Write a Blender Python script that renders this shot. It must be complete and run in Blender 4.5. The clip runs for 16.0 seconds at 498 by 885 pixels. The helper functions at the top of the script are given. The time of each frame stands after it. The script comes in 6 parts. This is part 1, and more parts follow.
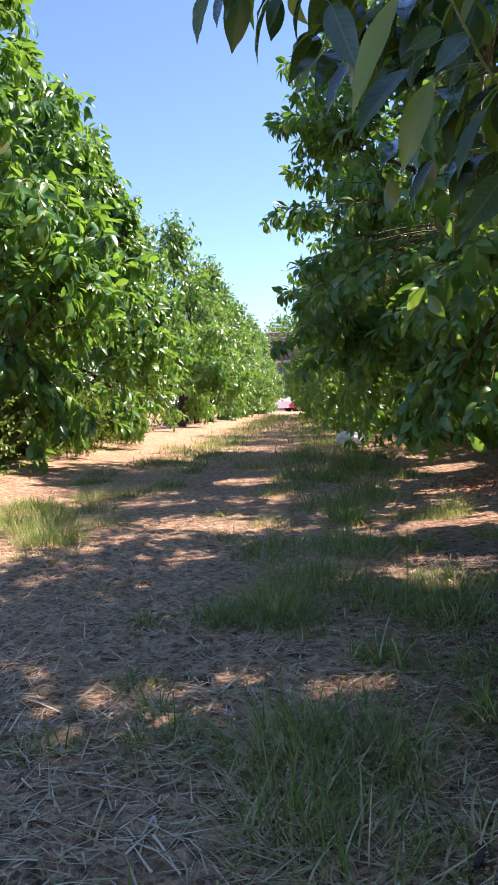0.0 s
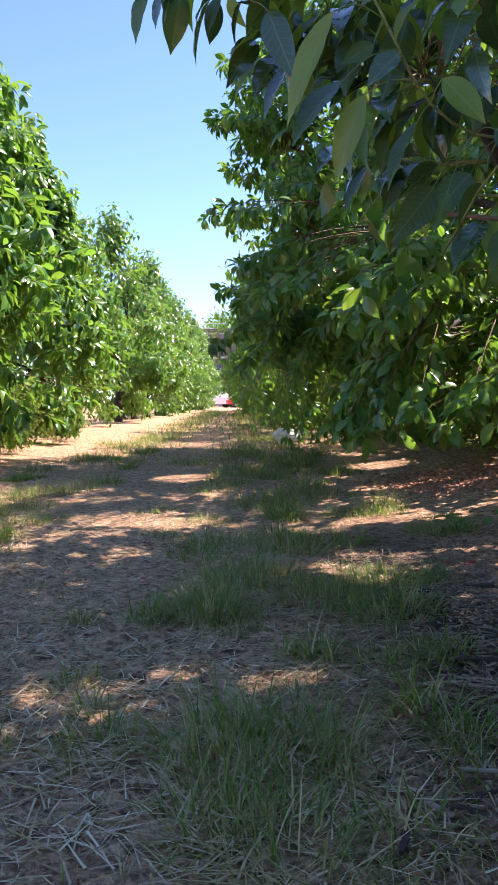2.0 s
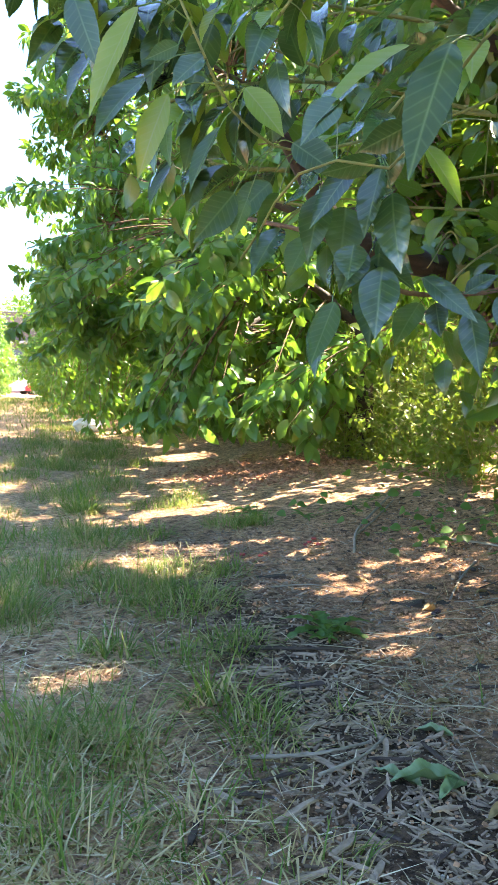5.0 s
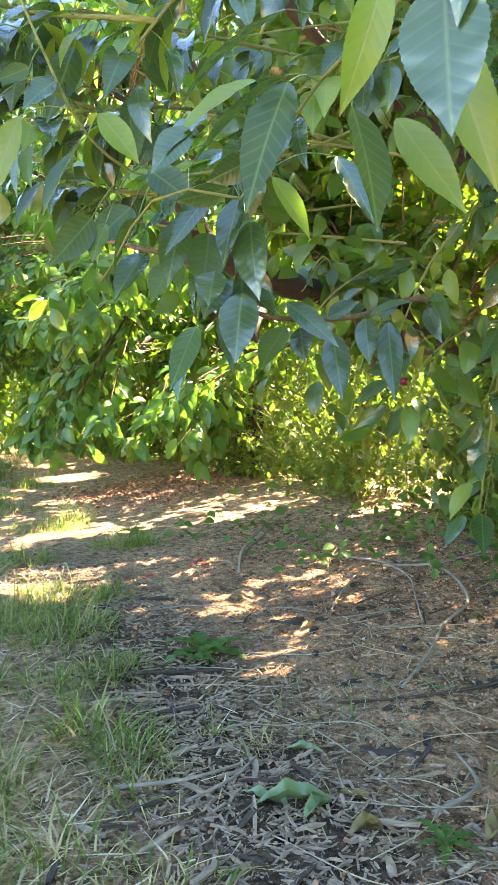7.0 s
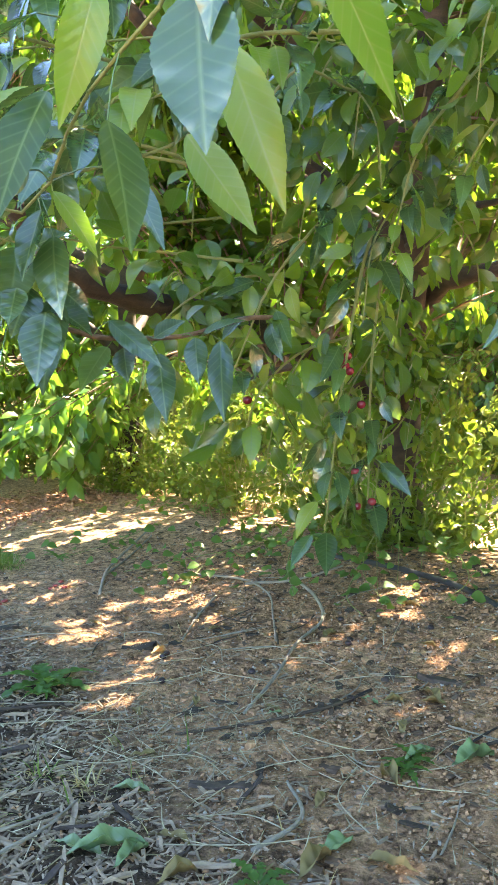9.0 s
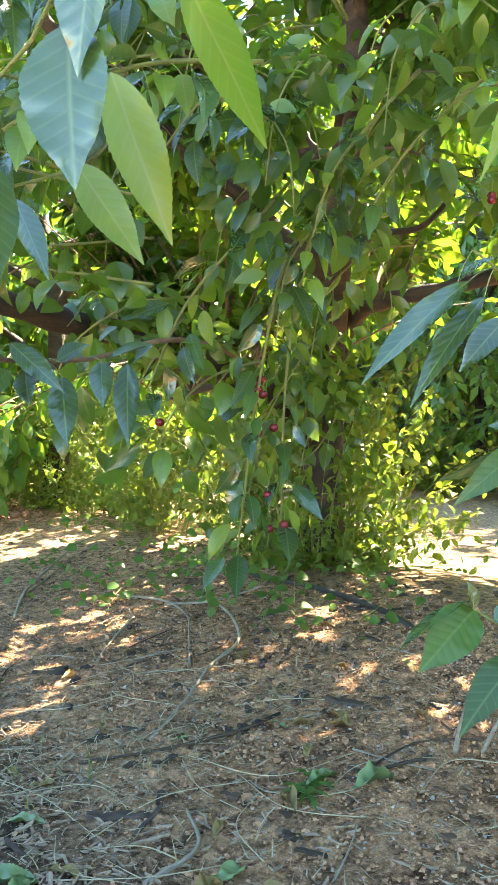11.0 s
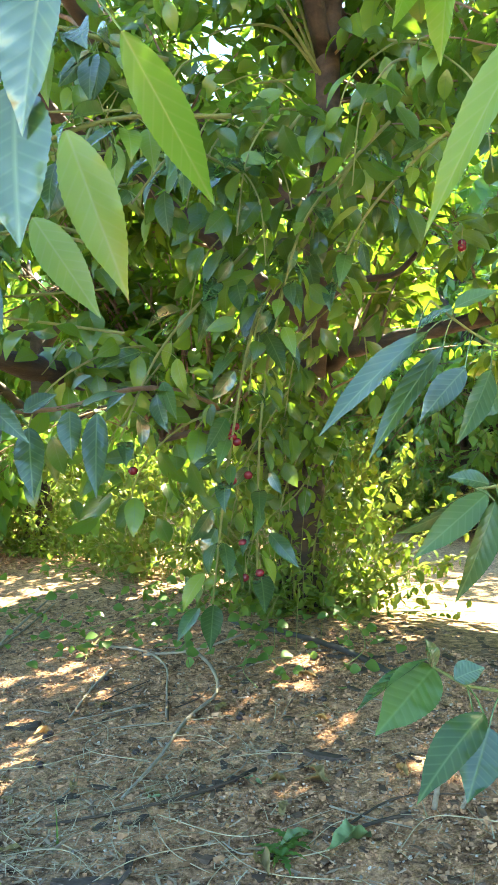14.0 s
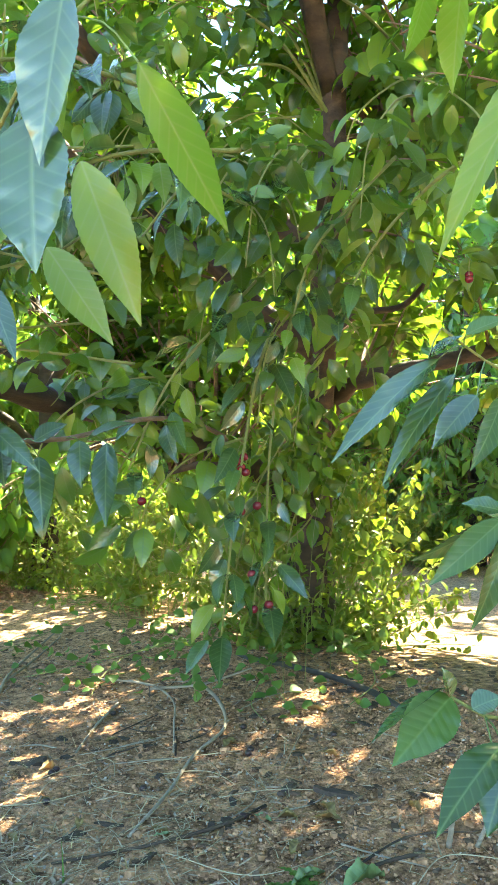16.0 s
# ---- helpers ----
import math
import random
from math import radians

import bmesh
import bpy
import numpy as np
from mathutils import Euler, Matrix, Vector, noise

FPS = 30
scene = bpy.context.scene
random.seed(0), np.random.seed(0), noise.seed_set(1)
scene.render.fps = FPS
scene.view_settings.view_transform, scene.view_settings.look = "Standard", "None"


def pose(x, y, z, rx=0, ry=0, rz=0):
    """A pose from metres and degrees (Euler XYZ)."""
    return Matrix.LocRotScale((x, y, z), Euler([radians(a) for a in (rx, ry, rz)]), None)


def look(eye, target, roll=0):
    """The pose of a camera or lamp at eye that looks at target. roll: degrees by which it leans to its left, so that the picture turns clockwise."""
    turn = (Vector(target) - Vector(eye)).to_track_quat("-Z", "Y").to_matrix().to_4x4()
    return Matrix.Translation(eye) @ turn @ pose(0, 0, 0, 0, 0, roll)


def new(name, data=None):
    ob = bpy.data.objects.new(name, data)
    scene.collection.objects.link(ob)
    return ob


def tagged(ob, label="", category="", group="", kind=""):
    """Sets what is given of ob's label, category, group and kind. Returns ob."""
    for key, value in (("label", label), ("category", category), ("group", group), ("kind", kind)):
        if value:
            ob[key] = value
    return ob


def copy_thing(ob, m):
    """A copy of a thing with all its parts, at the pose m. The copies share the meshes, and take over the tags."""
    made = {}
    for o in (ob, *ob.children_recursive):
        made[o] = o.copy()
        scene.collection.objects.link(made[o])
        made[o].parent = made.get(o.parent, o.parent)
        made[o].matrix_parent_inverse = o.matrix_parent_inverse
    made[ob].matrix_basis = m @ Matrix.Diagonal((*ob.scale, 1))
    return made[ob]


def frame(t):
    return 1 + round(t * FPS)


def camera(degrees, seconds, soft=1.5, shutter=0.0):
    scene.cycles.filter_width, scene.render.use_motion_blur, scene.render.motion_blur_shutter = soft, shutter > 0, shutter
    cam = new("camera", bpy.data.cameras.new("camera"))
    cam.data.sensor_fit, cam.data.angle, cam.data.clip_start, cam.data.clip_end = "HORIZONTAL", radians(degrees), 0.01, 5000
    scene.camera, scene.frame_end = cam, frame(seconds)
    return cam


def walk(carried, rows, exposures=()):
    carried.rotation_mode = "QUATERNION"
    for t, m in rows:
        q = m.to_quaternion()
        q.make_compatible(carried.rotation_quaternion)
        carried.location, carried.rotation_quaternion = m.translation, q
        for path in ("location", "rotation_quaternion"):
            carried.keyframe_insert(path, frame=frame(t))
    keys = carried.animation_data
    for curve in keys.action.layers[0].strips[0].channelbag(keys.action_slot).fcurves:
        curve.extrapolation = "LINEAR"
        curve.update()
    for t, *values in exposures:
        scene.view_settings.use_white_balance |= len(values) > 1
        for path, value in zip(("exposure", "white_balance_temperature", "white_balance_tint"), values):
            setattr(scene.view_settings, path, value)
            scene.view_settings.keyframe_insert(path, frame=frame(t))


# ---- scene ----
cam = camera(34.9, 16.0, 0.7)

PATH = [
    (0, (0.547, 0.564, 0.66), (0.401, 2.557, 0.567), -1.7),
    (0.5, (0.549, 0.557, 0.661), (0.433, 2.551, 0.558), -1.6),
    (1, (0.549, 0.552, 0.664), (0.47, 2.547, 0.559), -1.4),
    (1.5, (0.551, 0.556, 0.661), (0.506, 2.553, 0.556), -1.1),
    (2, (0.551, 0.542, 0.668), (0.563, 2.539, 0.561), -1.1),
    (2.5, (0.556, 0.546, 0.668), (0.658, 2.541, 0.562), -1.0),
    (3, (0.559, 0.558, 0.66), (0.75, 2.545, 0.528), -0.9),
    (3.5, (0.558, 0.545, 0.666), (0.832, 2.519, 0.509), -0.7),
    (4, (0.558, 0.545, 0.669), (0.905, 2.508, 0.507), -0.2),
    (6.3, (0.559, 0.523, 0.693), (1.23, 2.405, 0.609), 1.2),
    (6.5, (0.568, 0.516, 0.69), (1.256, 2.392, 0.605), 1.1),
    (7, (0.615, 0.522, 0.693), (1.361, 2.376, 0.608), 0.6),
    (7.5, (0.687, 0.523, 0.707), (1.5, 2.348, 0.635), 0.4),
    (8, (0.715, 0.526, 0.706), (1.595, 2.322, 0.65), 0.4),
    (8.5, (0.739, 0.517, 0.715), (1.672, 2.285, 0.659), 0.2),
    (9, (0.769, 0.511, 0.716), (1.747, 2.255, 0.661), 0.2),
    (9.5, (0.787, 0.508, 0.718), (1.813, 2.225, 0.665), 0.3),
    (10, (0.798, 0.499, 0.723), (1.861, 2.192, 0.685), 0.3),
    (10.2, (0.802, 0.493, 0.725), (1.878, 2.179, 0.692), 0.5),
    (12.5, (0.87, 0.461, 0.765), (2.008, 2.106, 0.761), 0.3),
    (13, (0.867, 0.466, 0.767), (2.01, 2.108, 0.774), 0.2),
    (13.5, (0.866, 0.464, 0.761), (2.0, 2.111, 0.813), 0.2),
    (14, (0.869, 0.462, 0.753), (1.998, 2.111, 0.842), 0.2),
    (14.5, (0.868, 0.467, 0.745), (1.999, 2.112, 0.865), 0.1),
    (15, (0.871, 0.464, 0.745), (2.0, 2.109, 0.887), 0.2),
    (15.5, (0.866, 0.465, 0.745), (1.992, 2.11, 0.904), 0.1),
    (16, (0.864, 0.469, 0.744), (1.977, 2.121, 0.918), 0.2),
]
walk(cam, [(t, look(eye, target, roll)) for t, eye, target, roll in PATH],
     [(0.0, 1.5, 6700, 26), (2.5, 1.85, 6700, 22), (4.0, 2.7, 7100, 15), (7.0, 3.75, 8600, 12), (10.0, 3.85, 8450, 8), (13.0, 3.85, 8300, 0), (16.0, 3.85, 8400, -2)])

# ---- light: clear summer sky, high sun over the right-hand row ----
SUN_AZ, SUN_EL = radians(70), radians(54)          # azimuth from +y towards +x
sun_dir = Vector((math.sin(SUN_AZ) * math.cos(SUN_EL), math.cos(SUN_AZ) * math.cos(SUN_EL), math.sin(SUN_EL)))
world = bpy.data.worlds.new("sky_world")
scene.world = world
world.use_nodes = True
wn, wl = world.node_tree.nodes, world.node_tree.links
wn.clear()
w_out, w_bg, w_sky = wn.new("ShaderNodeOutputWorld"), wn.new("ShaderNodeBackground"), wn.new("ShaderNodeTexSky")
w_sky.sky_type, w_sky.sun_disc = "NISHITA", False
w_sky.sun_elevation, w_sky.sun_rotation = SUN_EL, SUN_AZ
w_sky.air_density, w_sky.dust_density, w_sky.ozone_density = 0.8, 0.0, 7.5
w_bg.inputs["Strength"].default_value = 0.12
wl.new(w_sky.outputs[0], w_bg.inputs["Color"])
wl.new(w_bg.outputs[0], w_out.inputs["Surface"])

sun_data = bpy.data.lights.new("sun", "SUN")
sun_data.energy, sun_data.angle, sun_data.color = 4.7, radians(0.55), (1.0, 0.93, 0.85)
sun = new("sun", sun_data)
sun.matrix_world = look((0, 0, 0), tuple(-sun_dir))

# ---- materials ----
def material(name):
    m = bpy.data.materials.new(name)
    m.use_nodes = True
    nt = m.node_tree
    bsdf = nt.nodes["Principled BSDF"]
    return m, nt.nodes, nt.links, bsdf


def ramp(nodes, links, fac, stops):
    r = nodes.new("ShaderNodeValToRGB")
    els = r.color_ramp.elements
    while len(els) < len(stops):
        els.new(0.5)
    for e, (p, c) in zip(els, stops):
        e.position, e.color = p, (*c, 1)
    links.new(fac, r.inputs["Fac"])
    return r.outputs["Color"]


def noise_tex(nodes, links, scale, detail=4.0, rough=0.55, coord=None, distort=0.0):
    n = nodes.new("ShaderNodeTexNoise")
    n.inputs["Scale"].default_value, n.inputs["Detail"].default_value = scale, detail
    n.inputs["Roughness"].default_value, n.inputs["Distortion"].default_value = rough, distort
    if coord is not None:
        links.new(coord, n.inputs["Vector"])
    return n.outputs["Fac"]


def mix(nodes, links, fac, a, b, mode="MIX"):
    m = nodes.new("ShaderNodeMix")
    m.data_type, m.blend_type = "RGBA", mode
    for sock, v in ((m.inputs["Factor"], fac), (m.inputs["A"], a), (m.inputs["B"], b)):
        if isinstance(v, (int, float)):
            sock.default_value = v
        elif isinstance(v, tuple):
            sock.default_value = (*v, 1)
        else:
            links.new(v, sock)
    return m.outputs["Result"]


def calc(nodes, links, op, a, b=0.0, clamp=False):
    m = nodes.new("ShaderNodeMath")
    m.operation, m.use_clamp = op, clamp
    for sock, v in ((m.inputs[0], a), (m.inputs[1], b)):
        if isinstance(v, (int, float)):
            sock.default_value = v
        else:
            links.new(v, sock)
    return m.outputs[0]


def bump(nodes, links, bsdf, height, strength, distance):
    b = nodes.new("ShaderNodeBump")
    b.inputs["Strength"].default_value, b.inputs["Distance"].default_value = strength, distance
    links.new(height, b.inputs["Height"])
    links.new(b.outputs["Normal"], bsdf.inputs["Normal"])
    return b.outputs["Normal"]


def object_coord(nodes):
    return nodes.new("ShaderNodeTexCoord").outputs["Object"]


def leaf_material(name, stops, glow, share, rough=0.36, veins=False, by_object=False, coat=0.7, spec=0.25, rib=(0.12, 0.20, 0.06)):
    """A leaf blade: waxy above, letting part of the light through."""
    m, n, l, bsdf = material(name)
    if by_object:
        rnd = n.new("ShaderNodeObjectInfo").outputs["Random"]
    else:
        rnd = n.new("ShaderNodeNewGeometry").outputs["Random Per Island"]
    col = ramp(n, l, rnd, stops)
    spots = noise_tex(n, l, 38.0, 3.0, 0.6, object_coord(n))
    col = mix(n, l, calc(n, l, "MULTIPLY", spots, 0.35), col, (0.10, 0.15, 0.035))
    through_col = mix(n, l, rnd, glow, (glow[0] * 1.25, glow[1] * 0.95, glow[2]))
    if veins:
        uv = n.new("ShaderNodeUVMap").outputs["UV"]
        sep = n.new("ShaderNodeSeparateXYZ")
        l.new(uv, sep.inputs[0])
        side = calc(n, l, "ABSOLUTE", calc(n, l, "SUBTRACT", sep.outputs["X"], 0.5))
        # side veins sweep forward from the midrib
        sweep = calc(n, l, "SUBTRACT", sep.outputs["Y"], calc(n, l, "MULTIPLY", side, 0.42))
        wave = calc(n, l, "SINE", calc(n, l, "MULTIPLY", sweep, 64.0))
        vein = calc(n, l, "POWER", calc(n, l, "MULTIPLY", calc(n, l, "ADD", wave, 1.0), 0.5), 11.0)
        mid = calc(n, l, "SUBTRACT", 1.0, calc(n, l, "MULTIPLY", side, 26.0), True)
        line = calc(n, l, "MAXIMUM", calc(n, l, "MULTIPLY", vein, 0.36), mid)
        col = mix(n, l, calc(n, l, "MULTIPLY", line, 0.7), col, rib)
        fine = noise_tex(n, l, 190.0, 2.0, 0.5, object_coord(n))
        bulge = calc(n, l, "ADD", calc(n, l, "MULTIPLY", wave, -0.5), calc(n, l, "MULTIPLY", fine, 0.5))
        nor = bump(n, l, bsdf, calc(n, l, "SUBTRACT", bulge, mid), 0.34, 0.0007)
        through_col = mix(n, l, calc(n, l, "MULTIPLY", line, 0.55), through_col, (0.14, 0.26, 0.04))
    l.new(col, bsdf.inputs["Base Color"])
    bsdf.inputs["Roughness"].default_value = rough
    bsdf.inputs["Specular IOR Level"].default_value = spec
    if by_object:
        bsdf.inputs["Coat Weight"].default_value, bsdf.inputs["Coat Roughness"].default_value = coat, 0.13
    tr = n.new("ShaderNodeBsdfTranslucent")
    l.new(through_col, tr.inputs["Color"])
    mx = n.new("ShaderNodeMixShader")
    mx.inputs[0].default_value = share
    l.new(bsdf.outputs[0], mx.inputs[1])
    l.new(tr.outputs[0], mx.inputs[2])
    l.new(mx.outputs[0], n["Material Output"].inputs["Surface"])
    return m


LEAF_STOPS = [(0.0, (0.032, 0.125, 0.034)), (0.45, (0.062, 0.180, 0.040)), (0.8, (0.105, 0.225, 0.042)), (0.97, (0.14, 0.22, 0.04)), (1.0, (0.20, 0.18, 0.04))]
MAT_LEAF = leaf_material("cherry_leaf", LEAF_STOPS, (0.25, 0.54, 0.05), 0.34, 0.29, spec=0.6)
# near crowns: most leaf tones darkened to stand for shade inside the foliage
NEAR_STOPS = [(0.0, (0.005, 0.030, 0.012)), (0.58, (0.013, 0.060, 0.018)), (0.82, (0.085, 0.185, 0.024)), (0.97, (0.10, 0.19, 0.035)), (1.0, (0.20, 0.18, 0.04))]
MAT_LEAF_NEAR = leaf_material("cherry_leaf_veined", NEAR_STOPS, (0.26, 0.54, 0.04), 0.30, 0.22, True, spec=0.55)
MAT_LEAF_HERO = leaf_material("cherry_leaf_close", [(0.0, (0.085, 0.20, 0.022)), (1.0, (0.15, 0.26, 0.035))], (0.26, 0.50, 0.035), 0.42, 0.33, True, True, 0.12, spec=0.5, rib=(0.32, 0.40, 0.13))
# base colours lowered here too, for the shade among the overhanging leaves
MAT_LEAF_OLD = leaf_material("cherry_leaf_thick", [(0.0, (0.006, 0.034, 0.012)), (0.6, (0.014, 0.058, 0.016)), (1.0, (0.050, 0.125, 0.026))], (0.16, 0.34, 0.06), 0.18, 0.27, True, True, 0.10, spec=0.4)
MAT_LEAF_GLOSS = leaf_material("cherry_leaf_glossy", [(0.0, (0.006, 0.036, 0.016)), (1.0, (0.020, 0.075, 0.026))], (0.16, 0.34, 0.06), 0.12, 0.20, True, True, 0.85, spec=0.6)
MAT_SUCKER = leaf_material("sucker_leaf", [(0.0, (0.06, 0.12, 0.02)), (0.6, (0.09, 0.16, 0.025)), (1.0, (0.14, 0.19, 0.03))], (0.26, 0.43, 0.05), 0.30, 0.42)
MAT_VINE = leaf_material("vine_leaf", [(0.0, (0.032, 0.115, 0.03)), (1.0, (0.065, 0.165, 0.04))], (0.25, 0.45, 0.07), 0.35, 0.45)
MAT_GRASS = leaf_material("grass_blade", [(0.0, (0.036, 0.088, 0.016)), (0.4, (0.088, 0.180, 0.030)), (0.70, (0.22, 0.31, 0.055)), (0.84, (0.46, 0.38, 0.19)), (1.0, (0.62, 0.53, 0.32))], (0.28, 0.44, 0.08), 0.35, 0.45)
MAT_GRASS_DRY = leaf_material("dry_grass_blade", [(0.0, (0.42, 0.29, 0.12)), (0.5, (0.62, 0.46, 0.21)), (0.85, (0.76, 0.61, 0.33)), (1.0, (0.16, 0.20, 0.07))], (0.40, 0.32, 0.15), 0.25, 0.6)
MAT_DEAD_LEAF = leaf_material("dead_leaf", [(0.0, (0.13, 0.075, 0.04)), (0.5, (0.22, 0.14, 0.065)), (1.0, (0.34, 0.25, 0.10))], (0.24, 0.16, 0.07), 0.12, 0.6)


def bark_material(name, dark, light, scale=16.0):
    m, n, l, bsdf = material(name)
    co = n.new("ShaderNodeMapping")
    co.inputs["Scale"].default_value = (1.0, 1.0, 2.6)
    l.new(object_coord(n), co.inputs["Vector"])
    big = noise_tex(n, l, scale * 0.35, 5.0, 0.6, co.outputs[0], 0.6)
    fine = noise_tex(n, l, scale * 5, 4.0, 0.6, co.outputs[0])
    col = ramp(n, l, big, [(0.3, dark), (0.55, tuple((a + b) / 2 for a, b in zip(dark, light))), (0.75, light)])
    col = mix(n, l, calc(n, l, "MULTIPLY", fine, 0.5), col, dark)
    l.new(col, bsdf.inputs["Base Color"])
    bsdf.inputs["Roughness"].default_value = 0.78
    bump(n, l, bsdf, calc(n, l, "ADD", big, calc(n, l, "MULTIPLY", fine, 0.4)), 0.8, 0.012)
    return m


MAT_BARK = bark_material("cherry_bark", (0.014, 0.010, 0.007), (0.115, 0.075, 0.048))
MAT_TWIG = bark_material("twig_bark", (0.13, 0.07, 0.04), (0.30, 0.20, 0.11), 60.0)
MAT_SHOOT = bark_material("green_shoot", (0.16, 0.19, 0.05), (0.26, 0.27, 0.08), 60.0)
MAT_STICK = bark_material("dry_stick", (0.22, 0.18, 0.13), (0.44, 0.38, 0.30), 50.0)


def soil_material():
    """Dry reddish soil, with darker humus and pale crumbs."""
    m, n, l, bsdf = material("orchard_soil")
    co = object_coord(n)
    wide = noise_tex(n, l, 0.55, 4.0, 0.6, co)
    mid = noise_tex(n, l, 5.0, 6.0, 0.65, co, 0.4)
    fine = noise_tex(n, l, 60.0, 5.0, 0.7, co)
    grit = n.new("ShaderNodeTexVoronoi")
    grit.inputs["Scale"].default_value = 95.0
    l.new(co, grit.inputs["Vector"])
    col = ramp(n, l, mid, [(0.25, (0.40, 0.230, 0.135)), (0.5, (0.70, 0.430, 0.260)), (0.72, (0.84, 0.57, 0.37))])
    col = mix(n, l, calc(n, l, "MULTIPLY", wide, 0.55), col, (0.70, 0.45, 0.27))
    humus = ramp(n, l, mid, [(0.3, (0.15, 0.078, 0.043)), (0.52, (0.50, 0.272, 0.150)), (0.75, (0.76, 0.455, 0.265))])
    # humus and mulch lie along the tree line
    sep = n.new("ShaderNodeSeparateXYZ")
    l.new(co, sep.inputs[0])
    strip = calc(n, l, "SUBTRACT", 1.0, calc(n, l, "ABSOLUTE", calc(n, l, "MULTIPLY", calc(n, l, "SUBTRACT", sep.outputs["X"], 2.0), 0.62)), True)
    fade = calc(n, l, "SUBTRACT", 1.0, calc(n, l, "MULTIPLY", calc(n, l, "SUBTRACT", sep.outputs["Y"], 2.6), 0.35), True)
    amount = calc(n, l, "MULTIPLY", calc(n, l, "MULTIPLY", strip, fade), calc(n, l, "ADD", calc(n, l, "MULTIPLY", mid, 1.6), 0.35), True)
    col = mix(n, l, amount, col, humus)
    # dark mulch soil, deepened to stand for shade between the wood chips
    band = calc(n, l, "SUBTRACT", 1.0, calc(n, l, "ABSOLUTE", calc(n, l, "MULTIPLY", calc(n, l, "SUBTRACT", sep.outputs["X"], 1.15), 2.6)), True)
    mulch_shade = calc(n, l, "MULTIPLY", calc(n, l, "MULTIPLY", band, fade), calc(n, l, "MULTIPLY", mid, 2.4), True)
    col = mix(n, l, mulch_shade, col, (0.11, 0.072, 0.048))
    dark_bits = n.new("ShaderNodeTexVoronoi")
    dark_bits.inputs["Scale"].default_value = 38.0
    l.new(co, dark_bits.inputs["Vector"])
    crumb = calc(n, l, "MULTIPLY", calc(n, l, "LESS_THAN", dark_bits.outputs["Distance"], 0.26), noise_tex(n, l, 9.0, 2.0, 0.5, co))
    col = mix(n, l, crumb, col, (0.10, 0.065, 0.045))
    speck = calc(n, l, "LESS_THAN", grit.outputs["Distance"], 0.17)
    col = mix(n, l, calc(n, l, "MULTIPLY", speck, 0.7), col, (0.66, 0.56, 0.44))
    col = mix(n, l, calc(n, l, "MULTIPLY", fine, 0.6), col, mix(n, l, 0.55, col, (0.05, 0.032, 0.022)))
    # crumb structure: shade of the hollows multiplied into the colour, grains left paler
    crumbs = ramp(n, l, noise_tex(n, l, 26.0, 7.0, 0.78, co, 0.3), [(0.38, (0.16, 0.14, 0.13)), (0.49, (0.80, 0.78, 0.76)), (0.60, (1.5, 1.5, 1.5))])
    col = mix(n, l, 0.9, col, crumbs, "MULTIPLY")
    l.new(col, bsdf.inputs["Base Color"])
    bsdf.inputs["Roughness"].default_value = 0.95
    bsdf.inputs["Specular IOR Level"].default_value = 0.2
    bump(n, l, bsdf, calc(n, l, "ADD", calc(n, l, "MULTIPLY", mid, 1.2), fine), 1.0, 0.03)
    return m


MAT_SOIL = soil_material()


def plain_material(name, color, rough=0.6, metal=0.0, vary=0.2, scale=8.0, island=False, spec=0.5):
    m, n, l, bsdf = material(name)
    fac = noise_tex(n, l, scale, 5.0, 0.6, object_coord(n))
    dark = tuple(c * (1 - vary) for c in color)
    light = tuple(min(1, c * (1 + vary)) for c in color)
    col = ramp(n, l, fac, [(0.3, dark), (0.7, light)])
    if island:
        rnd = n.new("ShaderNodeNewGeometry").outputs["Random Per Island"]
        col = mix(n, l, calc(n, l, "MULTIPLY", calc(n, l, "POWER", rnd, 1.6), 0.9), col, tuple(c * 0.35 for c in color))
    l.new(col, bsdf.inputs["Base Color"])
    bsdf.inputs["Roughness"].default_value, bsdf.inputs["Metallic"].default_value = rough, metal
    bsdf.inputs["Specular IOR Level"].default_value = spec
    bump(n, l, bsdf, fac, 0.15, 0.01)
    return m


MAT_CHIP = plain_material("weathered_wood_chip", (0.36, 0.265, 0.185), 0.85, 0, 0.35, 40.0, True, 0.2)
MAT_CLOD = plain_material("soil_clod", (0.48, 0.27, 0.155), 0.95, 0, 0.4, 60.0, True, 0.1)
MAT_PEBBLE = plain_material("pale_pebble", (0.46, 0.40, 0.33), 0.8, 0, 0.25, 60.0, True, 0.3)
MAT_CHERRY = plain_material("ripe_cherry", (0.13, 0.008, 0.014), 0.16, 0, 0.5, 30.0)
MAT_OLD_CHERRY = plain_material("fallen_dark_cherry", (0.022, 0.010, 0.012), 0.4, 0, 0.4, 60.0)
MAT_RED = plain_material("red_fallen_fruit_skin", (0.34, 0.05, 0.04), 0.6, 0, 0.3, 50.0)
MAT_HOSE = plain_material("black_drip_hose", (0.035, 0.035, 0.037), 0.5, 0, 0.3, 30.0)
MAT_BAG = plain_material("pale_plastic_bag", (0.78, 0.84, 0.90), 0.35, 0, 0.2, 20.0)
MAT_WHITE_CAR = plain_material("white_car_paint", (0.80, 0.80, 0.80), 0.25, 0, 0.03)
MAT_RED_CAR = plain_material("red_car_paint", (0.62, 0.05, 0.06), 0.25, 0, 0.06)
MAT_GLASS = plain_material("dark_car_glass", (0.03, 0.035, 0.04), 0.08, 0, 0.1)
MAT_TYRE = plain_material("tyre_rubber", (0.025, 0.025, 0.026), 0.85, 0, 0.2)
MAT_RIM = plain_material("grey_rim", (0.45, 0.45, 0.46), 0.35, 0.9, 0.1)
